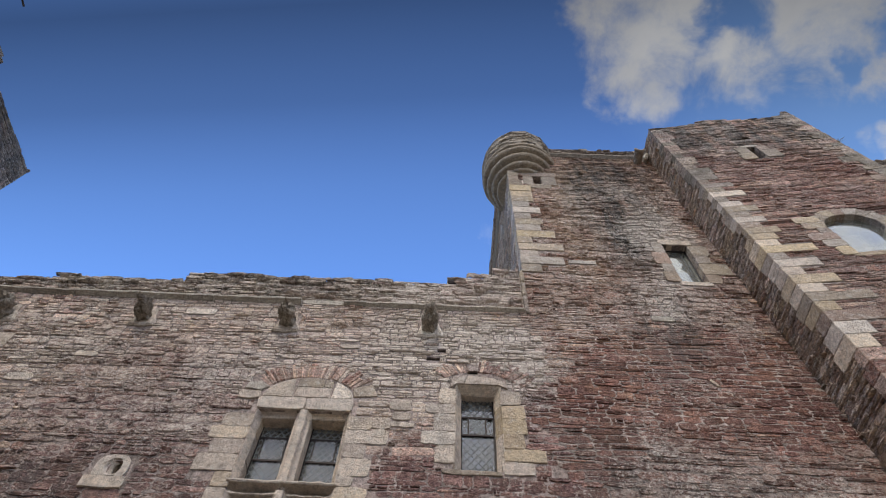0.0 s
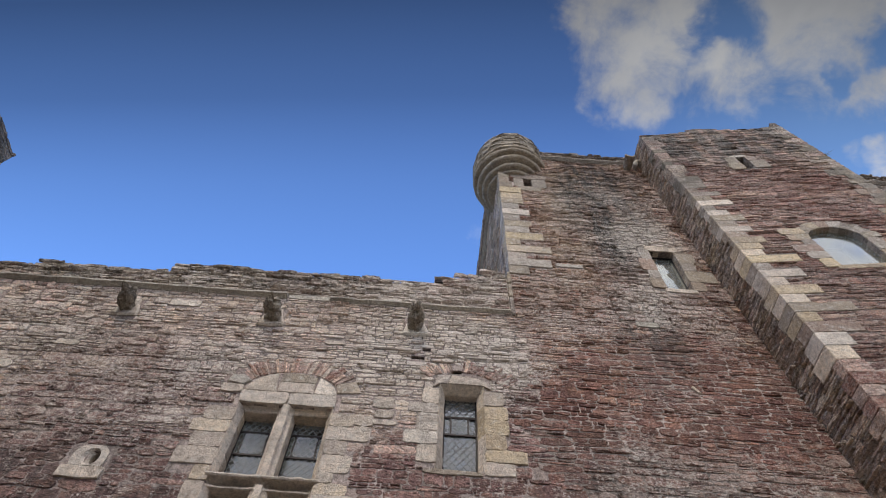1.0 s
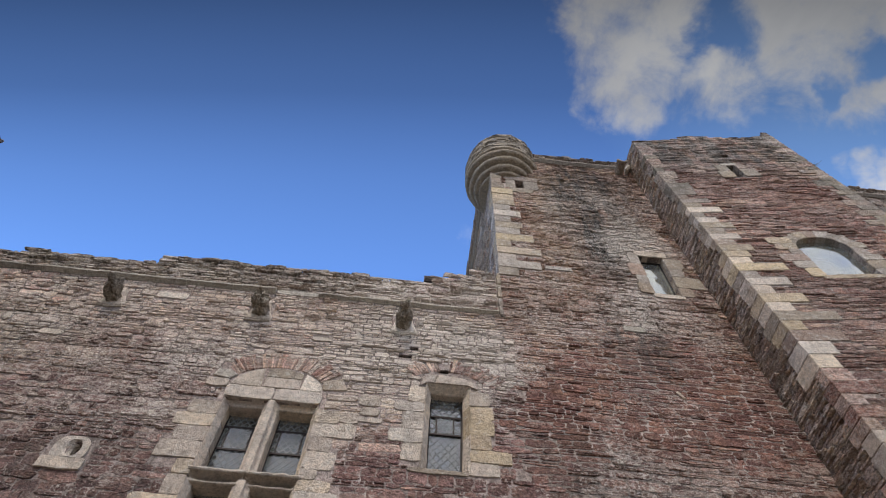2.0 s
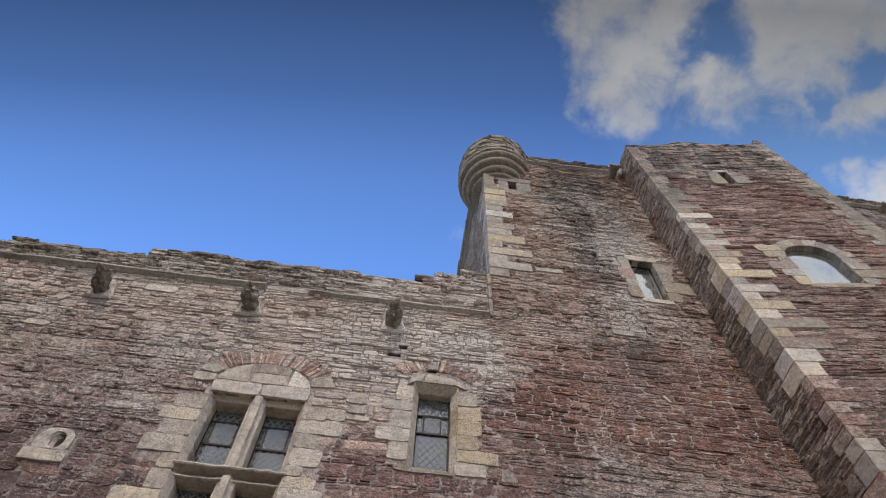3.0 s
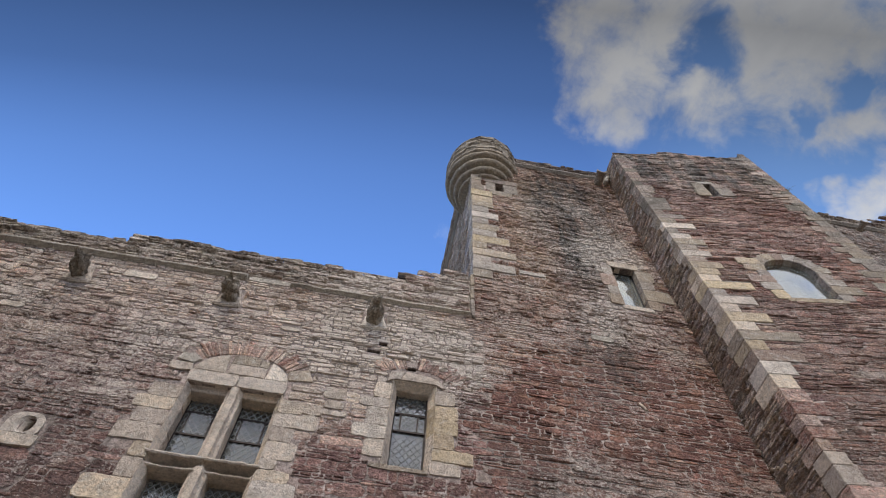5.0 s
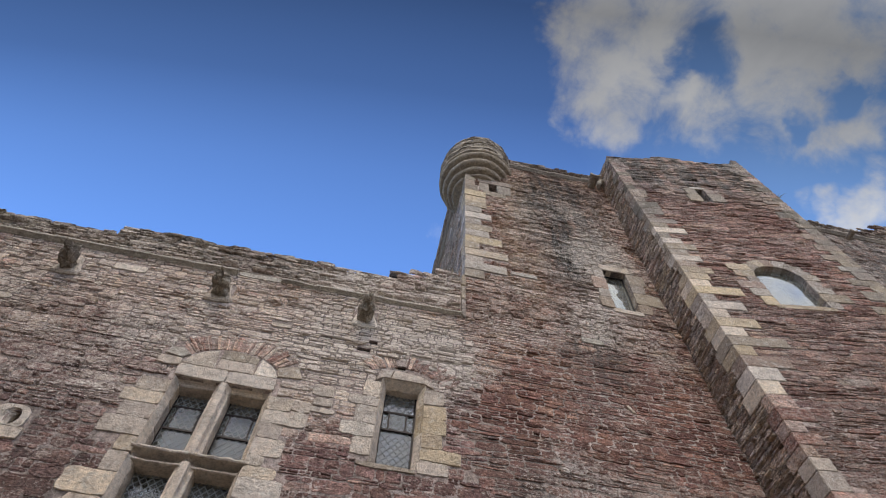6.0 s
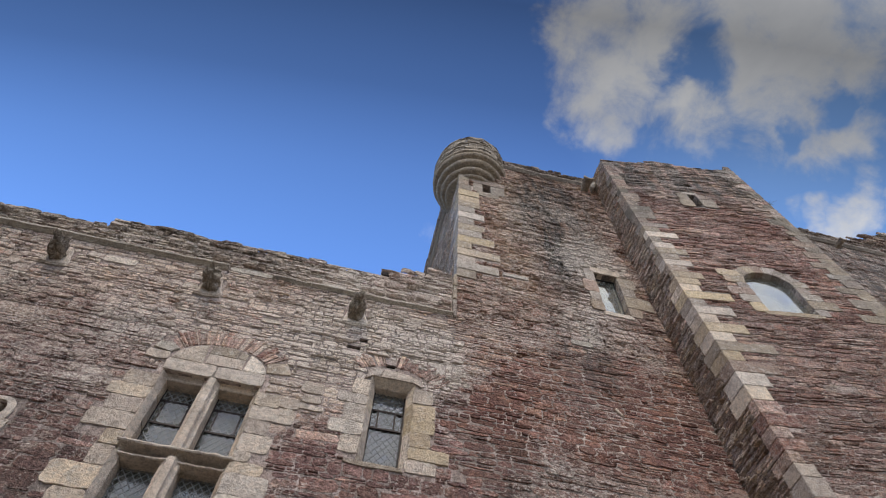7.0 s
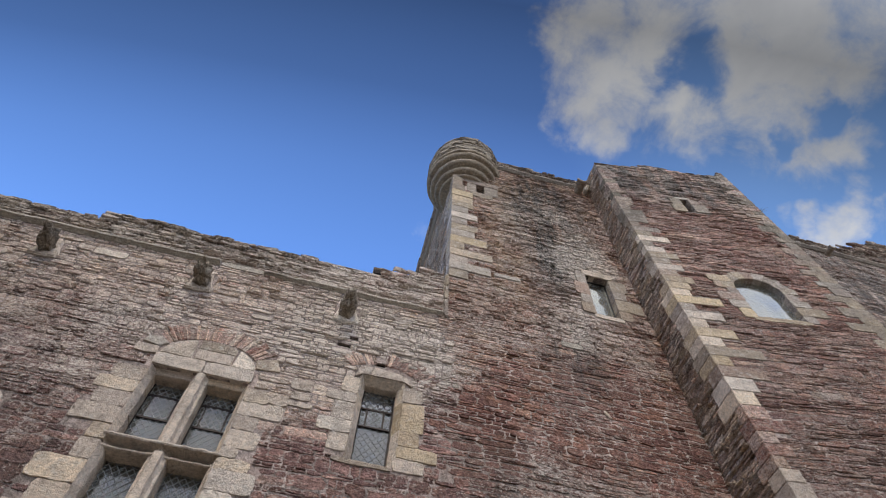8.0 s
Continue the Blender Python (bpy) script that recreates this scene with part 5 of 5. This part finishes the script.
# spouts at the tower's string course
def tower_spout(u, z, lug=0.0, size=1.0, face=hall_face):
    """A stone trough with a rolled lip, open above; lug: a bracket stone beside it."""
    t = thing("waterspout", "short dark stone spout with a round lip on the tower", "waterspout", "waterspouts of the tower")
    t.location = face(u, z)
    bm = bmesh.new()
    n, rings = 12, []
    for rr, y in ((0.15, 0.1), (0.15, -0.30), (0.165, -0.44), (0.20, -0.50), (0.205, -0.55), (0.185, -0.57)):
        out = [(rr * math.cos(math.pi * (1 + i / n)), rr * math.sin(math.pi * (1 + i / n))) for i in range(n + 1)]
        inn = [((rr - 0.06) * math.cos(math.pi * (2 - i / n)), (rr - 0.06) * math.sin(math.pi * (2 - i / n))) for i in range(n + 1)]
        rings.append([bm.verts.new(Vector((x + 0.01 * noise.noise(Vector((x * 9, y * 9, q * 9))), y, q)) * size) for x, q in out + inn])
    m = len(rings[0])
    for p, q in zip(rings, rings[1:]):
        for i in range(m):
            bm.faces.new((p[i], p[(i + 1) % m], q[(i + 1) % m], q[i]))
    bm.faces.new(rings[0])
    bm.faces.new(rings[-1][::-1])
    part("spout", bm, M_CARVED, t)
    if lug:
        local = lambda a, b, d=0.0: Vector((a, -d, b))
        part("bracket_stone", prism_mesh("bracket_stone", local, [(0.18, 0.02), (0.26, -0.08), (0.22 + lug, 0.12), (0.30 + lug, 0.34), (0.20 + lug, 0.40), (0.2, 0.16)], -0.1, 0.22, M_CARVED, 0.05), M_CARVED, t,
             "worn dark bracket stone beside the spout")
    return t


tower_spout(5.66, 19.52, 0.12, 0.85)
tower_spout(14.5, 19.62, 0.0, 0.65)

# ---------------------------------------------------------------- stair turret
TUR_W = 4.40
TUR_TOP = 20.4
AW = (1.60, 2.66, 12.06, 13.66)
TS = (2.00, 2.25, 17.22, 18.05)
TV = (2.20, 2.42, 18.70, 18.90)     # a missing stone
turret = thing("stair_turret", "projecting stair turret of maroon rubble with buff corner quoins", "turret")
slab("wall", turret_face, [0.02, TUR_W], [0.0, 5, 10, 15, TUR_TOP - 0.02], [AW, TS, TV], -0.005, -0.7, M_MORTAR_DARK, turret)
slab("wall", turret_side, [-0.9, 0.55], [0.0, 5, 10, 15, TUR_TOP - 0.02], [], -0.014, -0.6, M_MORTAR_DARK, turret)


def turret_flank(u, z, d=0.0):
    """The turret's far flank, facing east."""
    p = turret_face(TUR_W, z)
    return Vector((p.x + d, p.y + u, z))


slab("wall", turret_flank, [0.13, 2.2], [0.0, 5, 10, 15, TUR_TOP - 0.02], [], 0.0, -0.6, M_MORTAR_DARK, turret)


def side_depth(z):
    return WALL_Y - turret_corner(z)[1]


keep_side = []
rng_q = random.Random(33)
low, high, z = [], [], 0.35
while z < 7.3:
    low.append((rng_q.uniform(0.25, 0.6), z, rng_q.choice("mmq")))
    z += rng_q.uniform(0.22, 0.32)
z = 17.05
while z < 20.2:
    high.append((rng_q.uniform(0.22, 0.50), z, rng_q.choice("qrr")))
    z += rng_q.uniform(0.17, 0.30)
TURRET_QUOINS = low + [(0.32, 7.55, "p"), (0.30, 7.81, "p"), (0.19, 8.05, "m"), (0.41, 8.29, "m"), (0.28, 8.53, "m"), (0.55, 8.80, "m"), (0.40, 9.08, "m"), (0.37, 9.42, "p"),
                       (0.52, 9.78, "p"), (0.86, 10.12, "q"), (0.34, 10.40, "y"), (1.09, 10.69, "q"), (0.43, 10.97, "p"), (0.81, 11.28, "y"), (0.35, 11.57, "p"), (0.80, 11.87, "p"),
                       (0.32, 12.13, "q"), (1.00, 12.42, "y"), (0.42, 12.70, "p"), (0.51, 12.97, "y"), (0.69, 13.25, "q"), (0.42, 13.51, "q"), (0.63, 13.77, "p"), (0.42, 14.04, "q"),
                       (0.71, 14.33, "q"), (0.48, 14.61, "p"), (0.27, 14.88, "q"), (0.77, 15.17, "p"), (0.40, 15.45, "q"), (0.70, 15.70, "q"), (0.24, 15.94, "q"), (0.53, 16.22, "q"), (0.57, 16.66, "q")] + high
EDGE = bonded(TURRET_QUOINS, 0.0, 0.2)
QL = [q[:4] for q in EDGE]
for u0, u1, z0, z1, kind in EDGE:
    side = (0.15 if kind == "m" and z0 > 8 else 0.40 if z0 < 13 else 0.20) + RNG.uniform(-0.10, 0.14)
    keep_side.append((side_depth((z0 + z1) / 2) - side, 2.0, z0, z1))
    bm = bmesh.new()
    rows = []
    for zz in (z0 + 0.002, z1 - 0.002):
        x, y = turret_corner(zz)
        p = [turret_face(-0.012, zz, 0.022), turret_face(u1, zz, 0.016), turret_face(u1, zz, -0.1), turret_face(0.1, zz, -0.1),
             Vector((x + 0.1, y + side, zz)), Vector((x - 0.02, y + side, zz))]
        rows.append([bm.verts.new(v) for v in p])
    for i in range(6):
        bm.faces.new((rows[0][i], rows[0][(i + 1) % 6], rows[1][(i + 1) % 6], rows[1][i]))
    bm.faces.new(rows[0][::-1])
    bm.faces.new(rows[1])
    bmesh.ops.bevel(bm, geom=[e for e in bm.edges], offset=0.010, segments=1, affect="EDGES")
    part("quoin", bm, QUOIN_STONE[kind], turret)
QR = []
z = 0.2
k = 0
while z < 20.35:
    h = rng_q.uniform(0.2, 0.36) * (0.7 if z > 16.5 else 1.0)
    w = (rng_q.choice((0.36, 0.42, 0.5)) if k % 2 else rng_q.choice((0.6, 0.7, 0.85))) * (0.75 if z > 15.5 else 1.0)
    QR.append((TUR_W - w, TUR_W, z, min(z + h, 20.55)))
    z += h
    k += 1
for q in QR:
    pieces(turret_face, [q], 0.015, M_HEAD if q[2] > 16.5 and RNG.random() < 0.6 else M_QUOIN, turret, "quoin", 0.3)

# arched window
aw = thing("window_6", "round-headed turret window with pale voussoirs reflecting the sky", "window", kind="structure")
AW_L = [(1.09, 1.60, 13.38, 13.64), (1.16, 1.60, 13.12, 13.37), (1.36, 1.60, 12.90, 13.11), (1.05, 1.60, 12.62, 12.89), (1.20, 1.60, 12.34, 12.61), (1.30, 1.60, 12.0, 12.33)]
AW_R = [(2.66, 3.02, 13.10, 13.34), (2.66, 2.92, 12.84, 13.09), (2.66, 3.06, 12.60, 12.83), (2.66, 3.28, 12.28, 12.59), (2.66, 2.92, 12.02, 12.27)]
for k, box in enumerate(AW_L):
    pieces(turret_face, [box], 0.025, M_BUFF if k in (0, 5) else M_QUOIN, aw, depth=0.30)
pieces(turret_face, AW_R, 0.025, M_QUOIN, aw, depth=0.30)
ac, az0, aru, arz = 2.13, 13.14, 0.53, 0.50
n_v = 9
for i in range(n_v):
    a0, a1 = 180 - i * 180 / n_v, 180 - (i + 1) * 180 / n_v
    inner = [(ac + aru * math.cos(radians(q)), az0 + arz * math.sin(radians(q))) for q in (a0, (a0 + a1) / 2, a1)]
    outer = [(ac + (aru + 0.30) * math.cos(radians(q)), az0 + (arz + 0.29) * math.sin(radians(q))) for q in (a1, (a0 + a1) / 2, a0)]
    prism("voussoir", turret_face, inner + outer, 0.02 + RNG.uniform(-0.006, 0.01), M_QUOIN, aw, 0.34, chamfer=0.01)
block("window_sill", turret_face, (1.5, 2.76, 11.92, 12.06), 0.015, M_QUOIN, aw, 0.35)
ring = ellipse_points(ac, az0, aru + 0.05, arz + 0.05, 0, 180, 16)
outline = [(1.58, 12.05), (2.68, 12.05)] + ring
part("pane", mesh_of("pane", [turret_face(u, z, -0.12) for u, z in outline], [tuple(range(len(outline)))], M_PLATE), M_PLATE, aw)
recess(turret_face, 1.6, 2.66, 12.06, 13.66, 0.36, 1.6, aw)
keep_u = list(QL) + list(QR) + AW_L + AW_R + [(1.5, 2.76, 11.92, 13.2), (1.30, 2.96, 13.1, 13.45), (1.40, 2.86, 13.45, 13.72), (1.66, 2.60, 13.72, 13.92)]

ts = thing("window_7", "narrow slit window with pale jamb stones high in the turret", "window", kind="structure")
pieces(turret_face, [(1.68, 2.0, 17.62, 18.06), (1.62, 2.0, 17.18, 17.61), (2.25, 2.5, 17.72, 18.06), (2.25, 2.66, 17.20, 17.71)], 0.025, M_QUOIN, ts, depth=0.08)
block("lintel", turret_face, (1.9, 2.35, 18.05, 18.2), 0.01, M_STRING, ts, 0.06)
recess(turret_face, 1.98, 2.27, 17.2, 18.07, 0.06, 1.4, ts)
recess(turret_face, 2.205, 2.415, 18.705, 18.895, 0.05, 0.6, turret, "void")
keep_u += [TV, (1.68, 2.0, 17.62, 18.06), (1.62, 2.27, 17.18, 17.61), (2.0, 2.5, 17.72, 18.06), (2.0, 2.66, 17.20, 17.71), (1.9, 2.35, 18.05, 18.2)]

# ---------------------------------------------------------------- west range: the corner of a taller building
west = thing("west_range", "grey rubble wall of a taller range, darkened for shade, with broken parapet", "building")
slab("wall", west_face, [-9.0, 7.0], [0.0, 16.35], [], -0.014, -1.2, M_MORTAR_DARK, west)


def west_top(u):
    z = 17.02 if u > 4.65 else (16.55 if u > 3.95 else 17.6)
    return z + 0.06 * noise.noise(Vector((u * 2.5, 1, 9)))


def iron_bracket():
    """A rusty post on the west parapet with a long arm."""
    t = thing("iron_bracket", "thin dark iron post and arm on the west parapet", "bracket")
    for name, a, b, r in (("post", (-12.2, 0.2, 16.0), (-11.9, 0.2, 19.25), 0.04), ("arm", (-11.9, 0.2, 19.2), (-11.5, 2.84, 18.38), 0.028)):
        a, b = Vector(a), Vector(b)
        bm = bmesh.new()
        bmesh.ops.create_cone(bm, cap_ends=True, segments=10, radius1=r * 1.15, radius2=r, depth=(b - a).length)
        q = (b - a).to_track_quat("Z", "Y").to_matrix().to_4x4()
        bmesh.ops.transform(bm, matrix=Matrix.Translation((a + b) / 2) @ q, verts=bm.verts)
        part(name, bm, M_IRON, t)


iron_bracket()

def lead_roll():
    """A rounded end of lead flashing at the step of the parapet."""
    t = thing("lead_flashing", "dark rounded end of lead flashing on the parapet step", "flashing")
    t.location = hall_face(-0.04, 12.30, 0.0)
    bm = bmesh.new()
    n, rings = 12, []
    for x, r in ((-0.02, 0.03), (0.0, 0.085), (0.03, 0.10), (0.10, 0.105), (0.17, 0.10), (0.19, 0.05)):
        rings.append([bm.verts.new((x, 0.12 + 1.6 * r * math.cos(2 * math.pi * i / n), 0.04 + r * math.sin(2 * math.pi * i / n))) for i in range(n)])
    for p, q in zip(rings, rings[1:]):
        for i in range(n):
            bm.faces.new((p[i], p[(i + 1) % n], q[(i + 1) % n], q[i]))
    bm.faces.new(rings[0][::-1])
    bm.faces.new(rings[-1])
    part("roll", bm, M_IRON, t)


def weed(u, z, seed):
    """A tuft of dry grass rooted in the turret's edge."""
    rng = random.Random(seed)
    t = thing("weed", "small tuft of dry grass rooted in the masonry", "plant")
    t.location = turret_face(u, z, 0.0)
    bm = bmesh.new()
    for _ in range(14):
        d = Vector((rng.uniform(-0.2, 0.9), rng.uniform(-0.6, 0.3), rng.uniform(0.4, 1.0))).normalized()
        side = d.cross(Vector((0.3, 1, 0.2))).normalized() * 0.006
        k, pts = rng.uniform(0.15, 0.34), []
        for i in range(4):
            p = d * k * i / 3 + Vector((0.03, 0, -0.05)) * (i / 3) ** 2
            pts.append((bm.verts.new(p - side * (1 - i / 3.2)), bm.verts.new(p + side * (1 - i / 3.2))))
        for (a, b), (e, f) in zip(pts, pts[1:]):
            bm.faces.new((a, b, f, e))
    part("blades", bm, M_GRASS, t)


lead_roll()
weed(4.34, 17.78, 3)

# ---------------------------------------------------------------- the stones of the walls
def tower_top(u):
    step = -0.16 if 4.8 <= u < 5.4 else 0.0
    if u > 15.6:
        step = 0.35 if u < 16.5 else (0.95 if u < 17.5 else 1.5)
    return 20.46 + step + 0.10 * noise.noise(Vector((u * 2.6, 2, 2))) + 0.10 * noise.noise(Vector((u * 7.1, 4, 2)))


def turret_top(u):
    swell = 0.30 * math.exp(-((u - 2.0) / 0.65) ** 2) + (0.35 if u > 4.1 else 0.0) + 0.12 * max(0.0, u - 3.2)
    return 20.36 + swell + 0.08 * noise.noise(Vector((u * 2.1, 8, 3))) + 0.14 * noise.noise(Vector((u * 6.5, 1, 3)))


def side_top(u):
    return 20.50 + 0.12 * noise.noise(Vector((u * 1.6, 5, 2)))


crest("wall_head", turret_face, 0.1, TUR_W, TUR_TOP - 0.02, turret_top, -0.006, -0.6, M_HEAD, turret)
for a, b in ((2.9, 6.0), (10.4, TOWER_R)):
    crest("wall_head", hall_face, a, b, 20.40, tower_top, -0.012, -0.5, M_HEAD, tower)
crest("wall_head", tower_side, -8.8, -0.6, 20.28, side_top, 0.138, -0.4, M_HEAD, tower)
for a, b in ((-9.0, 3.95), (3.95, 4.65), (4.65, 7.0)):
    crest("wall_head", west_face, a + 0.001, b - 0.001, 16.34, west_top, -0.015, -1.2, M_WEST, west)
H_RED, W_RED = [0.05, 0.065, 0.08, 0.10, 0.13, 0.17], [0.22, 0.32, 0.44, 0.56]
rng_s = random.Random(101)


def hall_heights(z):
    """Larger blocks below, thin slabs above."""
    return [0.09, 0.13, 0.17, 0.24] if z < 7.7 else ([0.06, 0.08, 0.10, 0.13, 0.17] if z < 9.2 else [0.045, 0.06, 0.075, 0.095, 0.13])


def west_heights(z):
    """Rounder rubble west of the cross window, up to its arch."""
    return [0.10, 0.14, 0.18, 0.24] if z < 7.7 else ([0.07, 0.09, 0.12, 0.16, 0.20] if z < 9.8 else [0.05, 0.065, 0.085, 0.11, 0.14])


def seam(z):
    return -2.7 + 0.5 * noise.noise(Vector((3, 0, z * 1.9))) + 0.3 * noise.noise(Vector((8, 0, z * 6.3)))


def join(z):
    """Where the hall's masonry runs into the tower's."""
    return 1.70 + 0.45 * noise.noise(Vector((0, 0, z * 1.7))) + 0.35 * noise.noise(Vector((5, 0, z * 6.1)))


def foot_heights(z):
    return [0.07, 0.10, 0.13, 0.17, 0.21] if z < 9.4 else [0.06, 0.08, 0.10, 0.13, 0.16]


st = lay_courses(HALL_L, seam, 0.0, 11.32, west_heights, [0.14, 0.2, 0.27, 0.36], rng_s, keep, top=lambda u: 11.42)
st += lay_courses(seam, join, 0.0, 11.32, hall_heights, [0.10, 0.15, 0.21, 0.30, 0.44], rng_s, keep, top=lambda u: 11.42)
set_stones("stone", [s for s in st if s[1] < 9.1], hall_face, M_HALL, hall, rng_s, 300, (-1.0, 7.6), (0.002, 0.016), 0.020, base=-0.004)
set_stones("stone", [s for s in st if s[1] >= 9.1], hall_face, M_HALL, hall, rng_s, 0, (-1.0, 7.6), (0.003, 0.019), 0.017, base=-0.004)
st = lay_courses(join, lambda z: turret_corner(z)[0], 0.0, 11.32, foot_heights, [0.22, 0.32, 0.42, 0.55], rng_s, keep + keep_t, top=lambda u: 11.42)
set_stones("stone", st, hall_face, M_TOWER, tower, rng_s, 300, (3.5, 8.5), (0.002, 0.014), 0.018, base=-0.004)
st = lay_courses(HALL_R, lambda z: turret_corner(z)[0], 11.32, 19.75, lambda z: [0.05, 0.06, 0.08, 0.10, 0.14] if z < 13 else [0.04, 0.053, 0.066, 0.085, 0.115], [0.12, 0.17, 0.24, 0.34], rng_s, keep_t)
set_stones("stone", st, hall_face, M_TOWER, tower, rng_s, 0, (3.5, 9.0), (0.004, 0.022), 0.013, base=-0.004)
st = lay_courses(HALL_L, 1.48, STRING_Z + 0.1, 13.0, [0.05, 0.065, 0.08, 0.11], [0.2, 0.3, 0.42], rng_s, keep_par, top=lambda u: parapet_top(u) + 0.02)
steps = [HALL_L, -8.15, -7.6, -5.45, -0.05, 0.35, 0.9, 1.48]
for a, b in zip(steps, steps[1:]):
    st += cap_row(a + 0.01, b - 0.02, parapet_top, rng_s)
set_stones("stone", below(st, parapet_top), hall_face, M_PARAPET, parapet, rng_s, 300, (-1.0, 11.8), (0.006, 0.035), base=-0.006)
st = lay_courses(10.3, TOWER_R, 8.0, 19.75, H_RED, W_RED, rng_s, [])
set_stones("stone", st, hall_face, M_TOWER, tower, rng_s, 0, (10, 18), base=-0.012)
st = lay_courses(2.9, TOWER_R, 19.87, 22.4, [0.07, 0.1, 0.13], W_RED, rng_s, [(6.0, 10.6, 0, 25)], top=tower_top)
st += cap_row(2.9, 6.0, tower_top, rng_s, 0.06, 0.18) + cap_row(10.4, TOWER_R, tower_top, rng_s)
set_stones("stone", st, hall_face, M_HEAD, tower, rng_s, 0, (4, 20), (0.006, 0.04), base=-0.01)
st = lay_courses(-8.8, -0.35, 11.5, 19.75, [0.07, 0.1, 0.13, 0.18], [0.3, 0.4, 0.5], rng_s, [])
set_stones("stone", st, tower_side, M_SHADED_SIDE, tower, rng_s, 0, (0, 15), base=-0.012)
st = lay_courses(-8.8, -0.6, 19.87, 20.7, [0.07, 0.1, 0.13], [0.3, 0.4, 0.5], rng_s, [], top=side_top)
set_stones("stone", st, tower_side, M_PARAPET, tower, rng_s, 0, (0, 15), base=0.14)
st = lay_courses(0.0, TUR_W, 0.0, 21.1, lambda z: H_RED if z < 11 else [0.045, 0.06, 0.075, 0.095, 0.13], W_RED, rng_s, keep_u, top=turret_top) + cap_row(0.15, 4.08, turret_top, rng_s, 0.06, 0.16) + cap_row(4.12, TUR_W, turret_top, rng_s, 0.06, 0.16)
set_stones("stone", below(st, turret_top), turret_face, M_TURRET, turret, rng_s, 300, (1.5, 8.0), (0.003, 0.017), 0.013, base=-0.004)
st = lay_courses(-0.6, lambda z: side_depth(z) - 0.05, 0.0, 20.3, [0.04, 0.055, 0.075, 0.12], [0.18, 0.28, 0.4], rng_s, keep_side)
set_stones("stone", st, turret_side, M_SHADED_SIDE, turret, rng_s, 300, (0.3, 8.0), (0.005, 0.03), 0.014, base=-0.012)
st = lay_courses(-9.0, 7.0, 8.0, 17.8, [0.1, 0.14, 0.2], [0.3, 0.4, 0.55], rng_s, [], top=west_top) + cap_row(4.7, 7.0, west_top, rng_s)
set_stones("stone", st, west_face, M_WEST, west, rng_s, 0, (0, 15), base=-0.012)


# each thing stands at its own base
bpy.context.view_layer.update()
for ob in list(scene.collection.objects):
    if ob.type == "EMPTY" and ob.parent is None and ob.location.length < 1e-6 and ob.children:
        pts = [ch.matrix_world @ Vector(q) for ch in ob.children for q in ch.bound_box]
        lo = Vector([min(p[k] for p in pts) for k in range(3)])
        hi = Vector([max(p[k] for p in pts) for k in range(3)])
        base = Vector(((lo.x + hi.x) / 2, (lo.y + hi.y) / 2, lo.z))
        ob.location = base
        for ch in ob.children:
            ch.matrix_parent_inverse = Matrix.Translation(-base)
